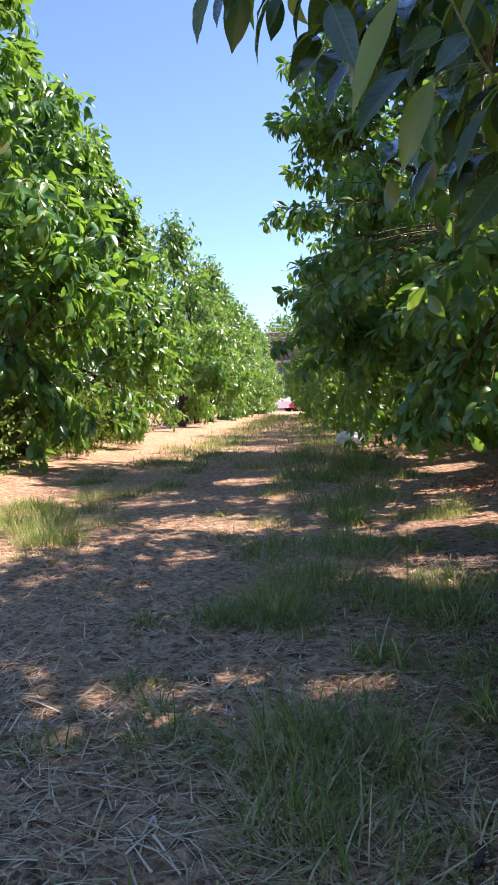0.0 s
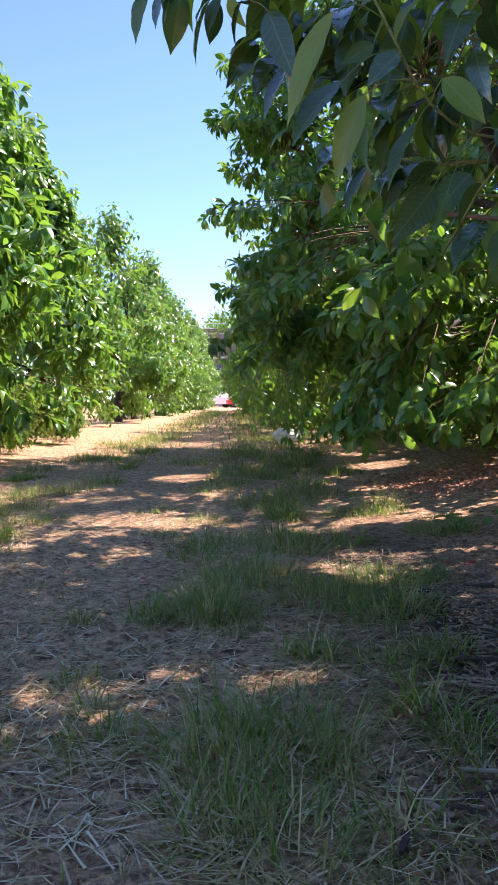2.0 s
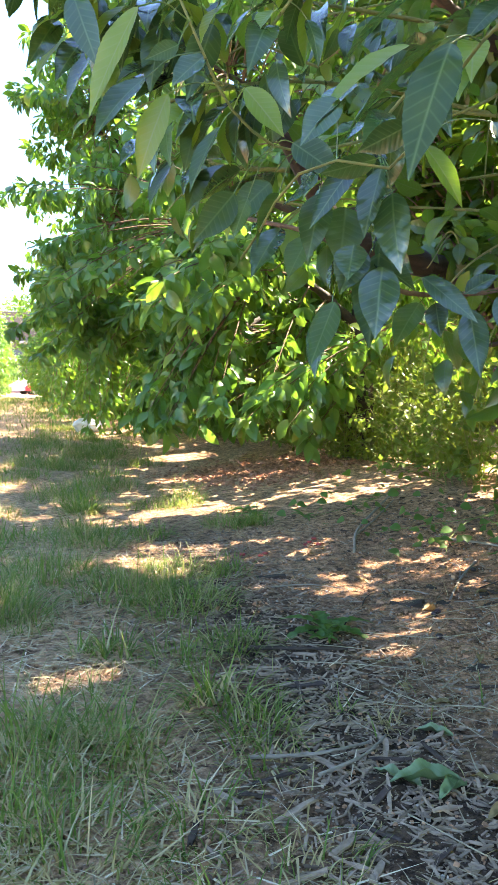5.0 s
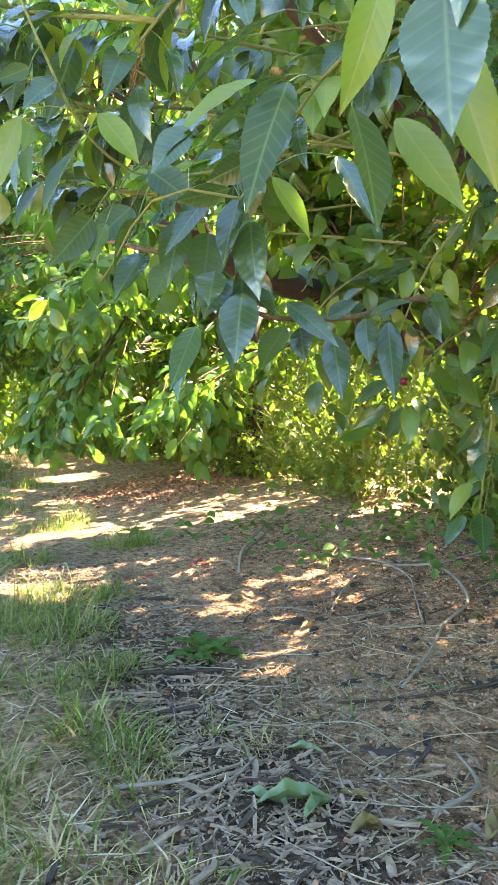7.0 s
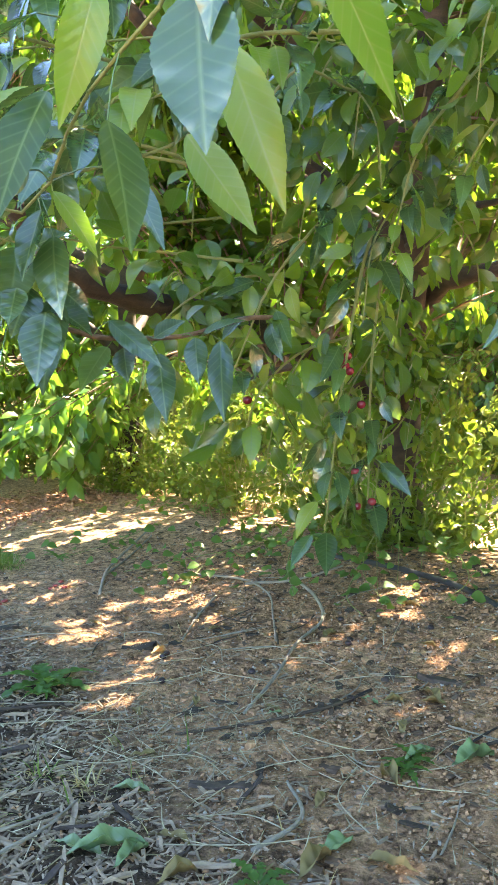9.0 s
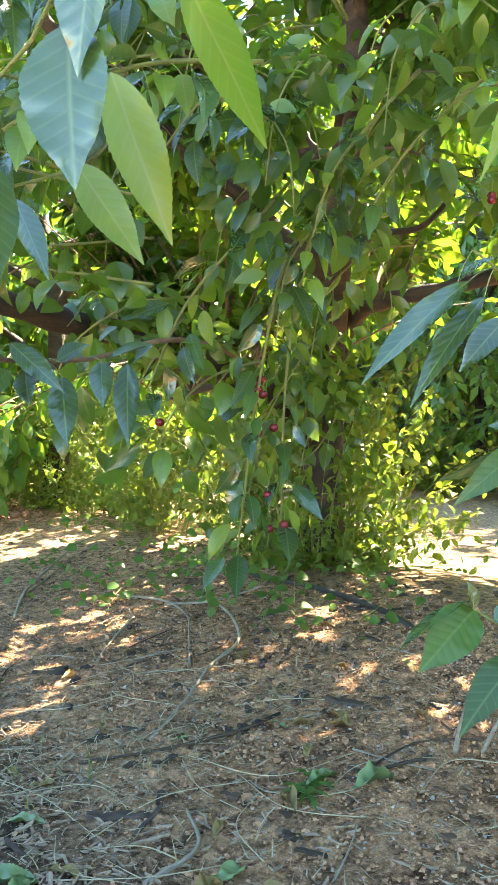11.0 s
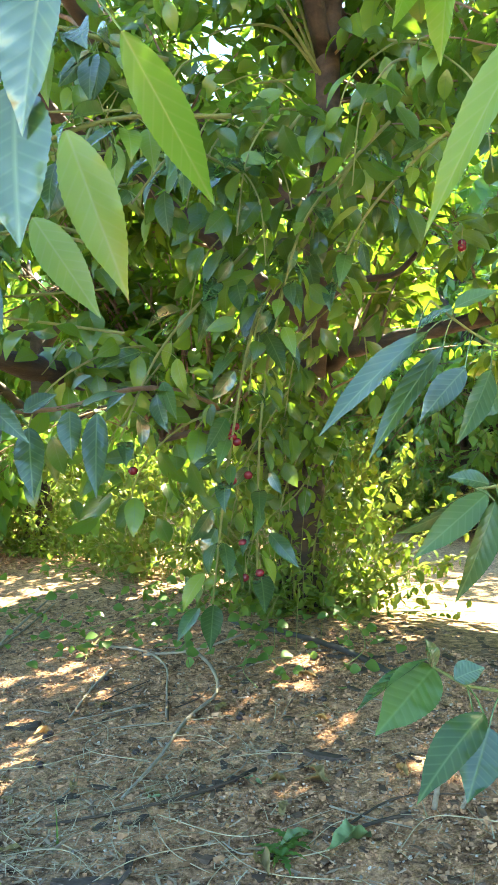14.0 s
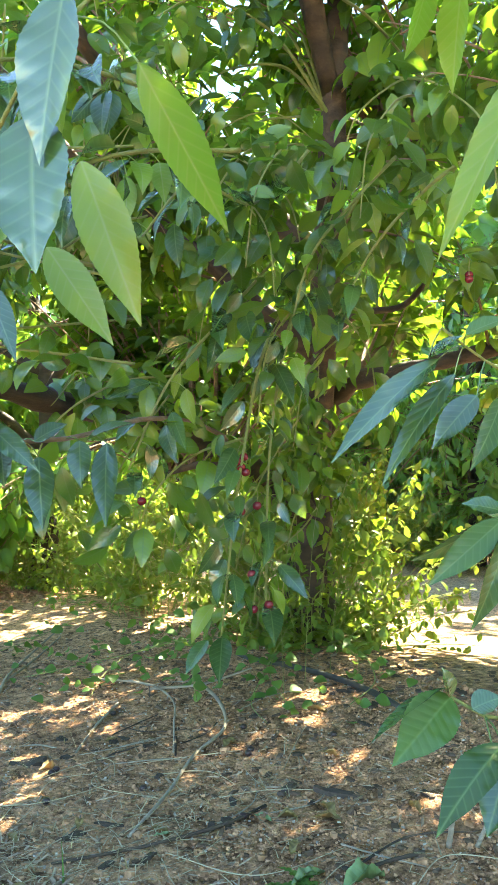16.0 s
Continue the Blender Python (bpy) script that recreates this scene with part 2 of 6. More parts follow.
MAT_LAMP = plain_material("headlight_lens", (0.75, 0.75, 0.78), 0.12, 0, 0.05)
MAT_CONCRETE = plain_material("weathered_grey_render", (0.125, 0.12, 0.115), 0.9, 0, 0.2, 0.6, False, 0.2)
MAT_LEDGE = plain_material("pale_concrete_ledge", (0.38, 0.36, 0.35), 0.85, 0, 0.12, 2.0, False, 0.2)
MAT_PINKWALL = plain_material("pinkish_block_wall", (0.40, 0.27, 0.25), 0.9, 0, 0.15, 2.0, False, 0.2)

# ---- mesh helpers ----
def raw_mesh(name, verts, faces_flat, face_size, mat, uvs=None, smooth=True):
    """A mesh from arrays; all its faces have the same number of corners."""
    me = bpy.data.meshes.new(name)
    nf = len(faces_flat) // face_size
    me.vertices.add(len(verts))
    me.vertices.foreach_set("co", np.asarray(verts, np.float32).ravel())
    me.loops.add(len(faces_flat))
    me.loops.foreach_set("vertex_index", np.asarray(faces_flat, np.int32))
    me.polygons.add(nf)
    me.polygons.foreach_set("loop_start", np.arange(0, nf * face_size, face_size, dtype=np.int32))
    me.polygons.foreach_set("use_smooth", np.full(nf, smooth))
    if uvs is not None:
        layer = me.uv_layers.new(name="UVMap")
        layer.data.foreach_set("uv", np.asarray(uvs, np.float32)[np.asarray(faces_flat)].ravel())
    me.materials.append(mat)
    me.update(calc_edges=True)
    me.validate()
    return me


def unit(v):
    return v / np.maximum(np.linalg.norm(v, axis=-1, keepdims=True), 1e-9)


def leaf_template(rows):
    """Outline of a blade, split along the midrib; y along it, x across, both about 1 long."""
    prof = lambda t: max(0.0, math.sin(math.pi * t ** 0.98)) ** 0.9 * (1.0 - 0.2 * t)
    ts = [i / (rows + 1) for i in range(1, rows + 1)]
    verts, uv, faces = [(0, 0, 0)], [(0.5, 0)], []
    for t in ts:
        w = prof(t) * 0.5
        for s in (-1, 0, 1):
            verts.append((s * w, t, abs(s) * w * 0.32))
            uv.append((0.5 + s * w, t))
    verts.append((0, 1, 0))
    uv.append((0.5, 1))
    faces += [(0, 2, 1), (0, 3, 2)]
    for i in range(rows - 1):
        a = 1 + 3 * i
        for j in (0, 1):
            faces += [(a + j, a + j + 1, a + j + 4), (a + j, a + j + 4, a + j + 3)]
    a, tip = 1 + 3 * (rows - 1), len(verts) - 1
    faces += [(a, a + 1, tip), (a + 1, a + 2, tip)]
    return np.array(verts, float), np.array(uv, float), np.array(faces, int)


LEAF_T = {r: leaf_template(r) for r in (1, 2, 3, 5, 9)}


def leaf_arrays(rows, base, axis, normal, length, width, curl):
    """Vertices of many leaves at once: each starts at base, runs along axis and faces along normal."""
    tv, tuv, tf = LEAF_T[rows]
    n = len(base)
    y = unit(axis)
    x = unit(np.cross(y, normal))
    z = np.cross(x, y)
    t = tv[None, :, 1]
    c = np.where(np.abs(curl) < 0.05, 0.05, curl)[:, None]
    ly, lz = np.sin(c * t) / c, -(1 - np.cos(c * t)) / c
    lx = tv[None, :, 0] * width[:, None]
    lift = tv[None, :, 2] * width[:, None]
    ly, lz = ly * length[:, None], lz * length[:, None] + lift
    v = base[:, None, :] + lx[..., None] * x[:, None, :] + ly[..., None] * y[:, None, :] + lz[..., None] * z[:, None, :]
    f = (tf[None] + (np.arange(n) * len(tv))[:, None, None]).reshape(-1)
    return v.reshape(-1, 3), f, np.tile(tuv, (n, 1))


def tube_arrays(curves, radii, sides):
    """Tapered tubes round many curves of equal point count, closed at the tip."""
    n, k, _ = curves.shape
    tan = unit(np.gradient(curves, axis=1))
    ref = np.where(np.abs(tan[..., 2:3]) > 0.9, np.array([1.0, 0, 0]), np.array([0, 0, 1.0]))
    ref = np.broadcast_to(ref[:, :1], tan.shape)
    u = unit(np.cross(tan, ref))
    w = np.cross(tan, u)
    a = np.linspace(0, 2 * math.pi, sides, endpoint=False)
    ring = u[:, :, None] * np.cos(a)[None, None, :, None] + w[:, :, None] * np.sin(a)[None, None, :, None]
    v = curves[:, :, None] + ring * radii[:, :, None, None]
    idx = np.arange(n * k * sides).reshape(n, k, sides)
    p, q = idx[:, :-1], idx[:, 1:]
    f = np.stack([p, np.roll(p, -1, 2), np.roll(q, -1, 2), q], -1)
    return v.reshape(-1, 3), f.reshape(-1)


def smooth_curve(points, count):
    """A soft line through a few points."""
    pts = np.array(points, float)
    d = np.concatenate([[0], np.cumsum(np.linalg.norm(np.diff(pts, axis=0), axis=1))])
    out = np.empty((count, 3))
    s = np.linspace(0, d[-1], count)
    m = np.gradient(pts, d, axis=0)
    i = np.clip(np.searchsorted(d, s, side="right") - 1, 0, len(d) - 2)
    h = (d[i + 1] - d[i])[:, None]
    t = ((s - d[i]) / (d[i + 1] - d[i]))[:, None]
    out = (2 * t**3 - 3 * t**2 + 1) * pts[i] + (t**3 - 2 * t**2 + t) * h * m[i] + (-2 * t**3 + 3 * t**2) * pts[i + 1] + (t**3 - t**2) * h * m[i + 1]
    return out


def tube_object(name, points, r0, r1, mat, sides=8, count=12, parent=None, knots=0.0, rng=None):
    c = smooth_curve(points, count)
    r = np.linspace(r0, r1, count)
    if knots and rng is not None:
        r = r * (1 + knots * rng.uniform(-1, 1, count))
    v, f = tube_arrays(c[None], r[None], sides)
    # caps
    me = raw_mesh(name, v, f, 4, mat)
    bm = bmesh.new()
    bm.from_mesh(me)
    edges = [e for e in bm.edges if e.is_boundary]
    if edges:
        bmesh.ops.holes_fill(bm, edges=edges, sides=0)
    bm.to_mesh(me)
    bm.free()
    ob = new(name, me)
    ob.parent = parent
    return ob


def blade_arrays(base, azim, lean, length, width, bend, segs=3):
    """Grass blades: narrow tapering strips that lean over and bend down."""
    n = len(base)
    t = np.linspace(0, 1, segs + 1)[None]
    ang = lean[:, None] + bend[:, None] * t          # angle from the vertical
    step = length[:, None] / segs
    hx = np.concatenate([np.zeros((n, 1)), np.cumsum(np.sin(ang[:, :-1]) * step, 1)], 1)
    hz = np.concatenate([np.zeros((n, 1)), np.cumsum(np.cos(ang[:, :-1]) * step, 1)], 1)
    d = np.stack([np.cos(azim), np.sin(azim)], -1)
    s = np.stack([-np.sin(azim), np.cos(azim)], -1)
    mid = np.concatenate([base[:, None, :2] + hx[..., None] * d[:, None], (base[:, 2:3] + hz)[..., None]], -1)
    w = width[:, None] * (1 - t * 0.92) * 0.5
    off = np.concatenate([s[:, None] * w[..., None], np.zeros((n, segs + 1, 1))], -1)
    v = np.stack([mid - off, mid + off], 2)          # n, segs+1, 2, 3
    idx = np.arange(n * (segs + 1) * 2).reshape(n, segs + 1, 2)
    f = np.stack([idx[:, :-1, 0], idx[:, :-1, 1], idx[:, 1:, 1], idx[:, 1:, 0]], -1)
    return v.reshape(-1, 3), f.reshape(-1)


def part(name, bm, mat, parent, label=""):
    me = bpy.data.meshes.new(name)
    bm.to_mesh(me)
    bm.free()
    me.materials.append(mat)
    ob = new(name, me)
    ob.parent = parent
    return tagged(ob, label)


def box(bm, size, at, bevel=0.0, turn=0.0):
    geo = bmesh.ops.create_cube(bm, size=1.0, matrix=Matrix.Translation(at) @ Matrix.Rotation(turn, 4, "Z") @ Matrix.Diagonal((*size, 1)))
    if bevel:
        edges = list({e for v in geo["verts"] for e in v.link_edges})
        bmesh.ops.bevel(bm, geom=edges, offset=bevel, segments=2, affect="EDGES")


# ---- ground: one sheet, with a low bank under each tree row ----
def row_x(y, side):
    return 3.1 - 0.03 * (y - 3.5) if side > 0 else -3.2 + 0.012 * (y - 8)


def ground_z(x, y):
    """Height of the ground; works on numbers and on arrays."""
    x, y = np.asarray(x, float), np.asarray(y, float)
    z = 0.16 * np.exp(-(((x - 3.1 + 0.03 * (y - 3.5))) / 1.0) ** 2) + 0.12 * np.exp(-((x + 3.2 - 0.012 * (y - 8)) / 1.0) ** 2)
    z = z + 0.012 * np.sin(1.7 * x + 0.6 * y) * np.cos(1.3 * y - 0.4 * x) + 0.006 * np.sin(5.1 * x + 2.0) * np.sin(4.3 * y + 1.0)
    return z


def graded(edges):
    out = []
    for a, b, step in edges:
        out += list(np.arange(a, b, step))
    return np.array(out + [edges[-1][1]])


def build_ground():
    xs = graded([(-400, -60, 40), (-60, -10, 5), (-10, -3, 0.5), (-3, -1, 0.12), (-1, 2.8, 0.03), (2.8, 6, 0.12), (6, 15, 0.6), (15, 60, 5), (60, 400, 40)])
    ys = graded([(-300, -20, 30), (-20, -1, 1.5), (-1, 1, 0.15), (1, 4.2, 0.03), (4.2, 9, 0.08), (9, 20, 0.25), (20, 60, 2), (60, 900, 60)])
    X, Y = np.meshgrid(xs, ys, indexing="ij")
    Z = ground_z(X, Y)
    rng = np.random.default_rng(3)
    near = (X > -1.2) & (X < 3) & (Y > 0.9) & (Y < 5)
    Z = Z + np.where(near, rng.normal(0, 0.0035, Z.shape), 0)
    idx = np.arange(X.size).reshape(X.shape)
    f = np.stack([idx[:-1, :-1], idx[1:, :-1], idx[1:, 1:], idx[:-1, 1:]], -1).reshape(-1)
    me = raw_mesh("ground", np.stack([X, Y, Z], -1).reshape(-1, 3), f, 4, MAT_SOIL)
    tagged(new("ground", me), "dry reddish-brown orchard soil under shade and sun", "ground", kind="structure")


build_ground()

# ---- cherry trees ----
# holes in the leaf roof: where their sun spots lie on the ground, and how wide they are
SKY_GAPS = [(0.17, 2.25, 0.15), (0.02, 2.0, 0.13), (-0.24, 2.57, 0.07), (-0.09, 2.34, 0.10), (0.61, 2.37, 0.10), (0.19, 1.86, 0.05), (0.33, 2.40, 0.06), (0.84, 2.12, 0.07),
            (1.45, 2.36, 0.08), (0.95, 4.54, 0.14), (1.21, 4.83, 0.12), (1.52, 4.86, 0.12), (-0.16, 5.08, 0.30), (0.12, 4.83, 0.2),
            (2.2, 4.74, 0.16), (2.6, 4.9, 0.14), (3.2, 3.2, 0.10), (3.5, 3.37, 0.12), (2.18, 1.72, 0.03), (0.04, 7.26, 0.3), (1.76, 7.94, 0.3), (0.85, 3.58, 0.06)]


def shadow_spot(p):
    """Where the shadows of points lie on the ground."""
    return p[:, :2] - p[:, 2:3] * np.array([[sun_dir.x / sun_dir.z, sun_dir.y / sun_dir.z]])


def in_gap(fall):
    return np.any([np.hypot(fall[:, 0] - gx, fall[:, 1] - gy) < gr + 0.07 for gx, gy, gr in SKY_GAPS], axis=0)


def crown_radius(u, r, full=1.5, foot=0.66):
    """The crown's outline: narrower at the foot, tapering to the top; a high 'full' keeps it wide for longer."""
    u = np.clip(u, 0, 1)
    return r * np.where(u < 0.3, foot + (1 - foot) * u / 0.3, 1 - 0.86 * (np.maximum(u - 0.3, 0) / 0.7) ** full)


def cherry_tree(at, height, radius, seed, shoots, leaf_len, rows, mat, skirt=0.3, gap=0.028, alley=None, label="", leader=None, scaffolds=None, lean=(0, 0), full=1.5, suckers=0, thin=0.0, droop=1.0, bare=0.0, roof=0.9, foot=0.66):
    """One tree: trunk, central leader, scaffold limbs, leafy shoots. alley: (axis sign, distance) to which the crown is pruned on the path's side."""
    rng = np.random.default_rng(seed)
    x0, y0 = at
    z0 = float(ground_z(x0, y0)) - 0.04
    tree = new("cherry_tree")
    tree.location = (x0, y0, z0)
    tagged(tree, label or "leafy green cherry tree with drooping pointed leaves", "tree", "cherry trees of the orchard rows")
    # wood
    fork = 0.55 + 0.2 * rng.random()
    base = np.array([[0, 0, 0], [lean[0] * 0.3, lean[1] * 0.3, fork * 0.6], [lean[0] * 0.5, lean[1] * 0.5, fork + 0.15]])
    tube_object("trunk", base, 0.13, 0.10, MAT_BARK, 12, 14, tree, 0.06, rng)
    top = leader or [(0.06 * rng.normal() + lean[0], 0.06 * rng.normal() + lean[1], height * 0.35), (0.12 * rng.normal() + lean[0], 0.12 * rng.normal() + lean[1], height * 0.62),
                     (0.15 * rng.normal() + lean[0], 0.15 * rng.normal() + lean[1], height * 0.9)]
    lead = np.array([(lean[0] * 0.5, lean[1] * 0.5, fork)] + [tuple(p) for p in top])
    tube_object("leader", lead, 0.078, 0.014, MAT_BARK, 10, 22, tree, 0.07, rng)
    lead_c = smooth_curve(lead, 24)
    wood = [lead_c[6:]]
    limbs = list(scaffolds or [])
    count = max(0, 11 - len(limbs)) if not limbs else 2
    for i in range(count):
        f = i / max(1, count - 1)
        zs = fork + (height * 0.62 - fork) * f ** 1.2
        s = lead_c[np.argmin(np.abs(lead_c[:, 2] - zs))]
        az = 2.4 * i + rng.uniform(-0.4, 0.4)
        ze = zs + (0.5 + 0.5 * rng.random()) * (0.35 + 0.9 * f)
        u = (ze - skirt) / (height - skirt)
        re = float(crown_radius(u, radius, full, foot)) * rng.uniform(0.55, 0.75)
        e = np.array([math.sin(az) * re, math.cos(az) * re, ze])
        if alley and e[0] * alley[0] > alley[1] - 0.35:
            e[0] = alley[0] * (alley[1] - 0.35)
        m = s * 0.5 + e * 0.5 + np.array([0, 0, 0.12]) + rng.normal(0, 0.05, 3)
        limbs.append([tuple(s), tuple(m), tuple(e)])
    knot_rng = np.random.default_rng(seed + 500)
    for pts in limbs:
        r0, r1 = {3: (0.045, 0.012), 4: (0.042, 0.014), 5: (0.046, 0.016)}.get(len(pts), (0.072, 0.026))
        c = smooth_curve(pts, 14)
        tube_object("limb", pts, r0 * rng.uniform(0.9, 1.15), r1, MAT_BARK, 10 if rows > 1 else 6, 28 if rows > 1 else 10, tree, 0.2, knot_rng)
        rng.random(20)
        wood.append(c[3:])
    wood = np.concatenate(wood)
    # shoots end on the crown's outline, or inside it
    # shoots stand in bunches, with gaps between them
    bunch = rng.integers(0, max(18, shoots // (8 if thin else 9)), shoots)
    bu, ba, br = rng.random(shoots) ** roof, rng.uniform(0, 2 * math.pi, shoots), rng.normal(1.0, 0.08, shoots)
    u = np.clip(bu[bunch] + rng.normal(0, 0.035, shoots), 0, 1)
    z = skirt + u * (height - skirt)
    az = ba[bunch] + rng.normal(0, 0.16, shoots) / np.maximum(0.3, 1 - u)
    depth = np.where(rng.random(shoots) < 0.72, rng.uniform(0.80, 1.04, shoots), rng.uniform(0.3, 0.85, shoots))
    lump = 1 + (0.16 if full < 4 else 0.07) * np.sin(3 * az + 5 * u + seed) + 0.10 * np.sin(7 * az - 11 * u + 2 * seed)
    r = crown_radius(u, radius, full, foot) * depth * lump * br[bunch]
    whip = (u > 0.5) & (rng.random(shoots) < 0.15)
    z = z + np.where(whip, rng.uniform(0.25, 0.75, shoots), 0)
    end = np.stack([np.sin(az) * r + lean[0] * u, np.cos(az) * r + lean[1] * u, z + rng.normal(0, 0.06, shoots)], -1)
    if alley:
        over = end[:, 0] * alley[0] > alley[1]
        end[over, 0] = alley[0] * (alley[1] - np.abs(rng.normal(0, 0.18, over.sum())))
    dist = np.linalg.norm(end[:, None] - wood[None], axis=-1) + 0.35 * np.maximum(0, wood[None, :, 2] - end[:, None, 2])
    start = wood[np.argmin(dist + np.abs(rng.normal(0, 0.30, dist.shape)), 1)]
    span = np.linalg.norm(end - start, axis=1)
    out = unit(np.stack([end[:, 0], end[:, 1], np.zeros(shoots)], -1))
    rise = (0.10 + 0.35 * u)[:, None] * span[:, None]
    m = (start + end) / 2 + np.array([0, 0, 1.0]) * rise * 0.6
    # the highest shoots stand up, the low ones hang
    end2 = end + np.where(u[:, None] > 0.72, np.array([0, 0, 0.28]), np.array([0, 0, -0.10]))
    steps, sides = (7, 4) if rows > 1 else (4, 3)     # plainer twigs on the far trees
    t = np.linspace(0, 1, steps)[None, :, None]
    curve = (1 - t) ** 2 * start[:, None] + 2 * t * (1 - t) * m[:, None] + t**2 * end2[:, None]
    rad = np.linspace(1, 0.25, steps)[None] * (0.004 + 0.004 * np.minimum(1.5, span))[:, None]
    v, f = tube_arrays(curve, rad, sides)
    tw = new("twig_growth", raw_mesh("twig_growth", v, f, 4, MAT_TWIG))
    tw.parent = tree
    tagged(tw, kind="stuff")
    # leaves along the outer part of each shoot
    per = np.clip(((span * 0.8 + 0.25) / gap).astype(int), 8, 100)
    which = np.repeat(np.arange(shoots), per)
    n = len(which)
    # leaves stand in rosettes on short spurs
    tt = 1 - 0.88 * rng.random(n) ** (1.15 if skirt > 0.9 else 1.7)
    tt = np.clip(np.where(rng.random(n) < 0.7, np.round(tt * 9) / 9, tt) + rng.normal(0, 0.014, n), 0.06, 1)
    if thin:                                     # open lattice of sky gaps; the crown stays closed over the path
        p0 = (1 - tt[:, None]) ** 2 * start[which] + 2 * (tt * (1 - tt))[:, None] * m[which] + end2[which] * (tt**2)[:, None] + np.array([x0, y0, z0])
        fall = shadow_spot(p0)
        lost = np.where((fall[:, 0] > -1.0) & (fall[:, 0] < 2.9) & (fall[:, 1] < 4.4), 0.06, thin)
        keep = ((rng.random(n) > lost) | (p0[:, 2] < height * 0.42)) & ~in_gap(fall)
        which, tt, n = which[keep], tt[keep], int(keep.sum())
    if bare:                                     # no leaves close round the shaded leader
        pos0 = start[which] * (1 - tt[:, None]) ** 2 + 2 * (tt * (1 - tt))[:, None] * m[which] + end2[which] * (tt**2)[:, None]
        near = np.min(np.linalg.norm(pos0[:, None] - lead_c[None], axis=-1), 1) < bare
        which, tt = which[~near], tt[~near]
        n = len(which)
    a, b, c = start[which], m[which], end2[which]
    tq = tt[:, None]
    pos = (1 - tq) ** 2 * a + 2 * tq * (1 - tq) * b + tq**2 * c
    tan = unit(2 * (1 - tq) * (b - a) + 2 * tq * (c - b))
    side = unit(np.cross(tan, rng.normal(0, 1, (n, 3))))
    sag = rng.uniform(0.25, 1.0, n)[:, None] * droop - 0.2 * (1 - droop)
    axis = unit(0.35 * tan + 0.75 * side + np.array([0, 0, -1.0]) * sag)
    pos = pos + axis * rng.uniform(0.012, 0.05, n)[:, None] + rng.normal(0, 0.012, (n, 3))
    nor = unit(0.55 * out[which] + np.array([0, 0, 0.75]) + rng.normal(0, 0.45, (n, 3)))
    nor = unit(nor - axis * np.sum(nor * axis, 1, keepdims=True))
    length = leaf_len * rng.uniform(0.62, 1.2, n)
    broad = 0.08 if rows == 3 else 0.0               # the near trees carry broader, oval leaves
    v, f, uv = leaf_arrays(rows, pos, axis, nor, length, length * (rng.uniform(0.40, 0.52, n) + broad), rng.uniform(0.1, 1.3, n))
    cr = new("crown", raw_mesh("crown", v, f, 3, mat, uv))
    cr.parent = tree
    tagged(cr, "dense hanging leaves, dark green and yellow-green", kind="stuff")
    if suckers:
        sucker_growth(tree, suckers, rng)
    return tree


def sucker_growth(tree, n, rng):
    """Thin leafy suckers that rise round the foot of the trunk."""
    a = rng.uniform(0, 2 * math.pi, n)
    r0, r1 = rng.uniform(0.05, 0.35, n), rng.uniform(0.25, 0.95, n)
    h = rng.uniform(0.12, 1.2, n) * (1.15 - 0.5 * r1)
    s = np.stack([np.sin(a) * r0, np.cos(a) * r0, np.full(n, 0.02)], -1)
    e = np.stack([np.sin(a) * r1, np.cos(a) * r1, h], -1)
    m = np.stack([np.sin(a) * (r0 + r1) * 0.42, np.cos(a) * (r0 + r1) * 0.42, h * 0.75], -1)
    t = np.linspace(0, 1, 7)[None, :, None]
    c = (1 - t) ** 2 * s[:, None] + 2 * t * (1 - t) * m[:, None] + t**2 * e[:, None]
    v, f = tube_arrays(c, np.tile(np.linspace(0.0035, 0.0012, 7), (n, 1)), 4)
    st = new("sucker_stem", raw_mesh("sucker_stem", v, f, 4, MAT_SHOOT))
    st.parent = tree
    tagged(st, kind="stuff")
    per = 34
    w = np.repeat(np.arange(n), per)
    k = len(w)
    q = 1 - 0.97 * rng.random(k)[:, None]
    pos = (1 - q) ** 2 * s[w] + 2 * q * (1 - q) * m[w] + q**2 * e[w]
    ax = unit(rng.normal(0, 1, (k, 3)) + np.array([0, 0, -0.25]))
    pos = pos + ax * 0.012
    ln = rng.uniform(0.03, 0.065, k)
    v, f, uv = leaf_arrays(2, pos, ax, unit(rng.normal(0, 0.5, (k, 3)) + np.array([0, 0, 1.0])), ln, ln * 0.62, rng.uniform(0.1, 0.9, k))
    v[:, 2] = np.maximum(v[:, 2], 0.06)
    lv = new("sucker_foliage", raw_mesh("sucker_foliage", v, f, 3, MAT_SUCKER, uv))
    lv.parent = tree
    tagged(lv, "small yellow-green leaves on basal suckers", kind="stuff")


# right-hand row, from behind the camera to the far end
def from_foot(foot, points):
    z = float(ground_z(*foot)) - 0.04
    return [(x - foot[0], y - foot[1], h - z) for x, y, h in points]


FOOT = (3.2, 3.42)
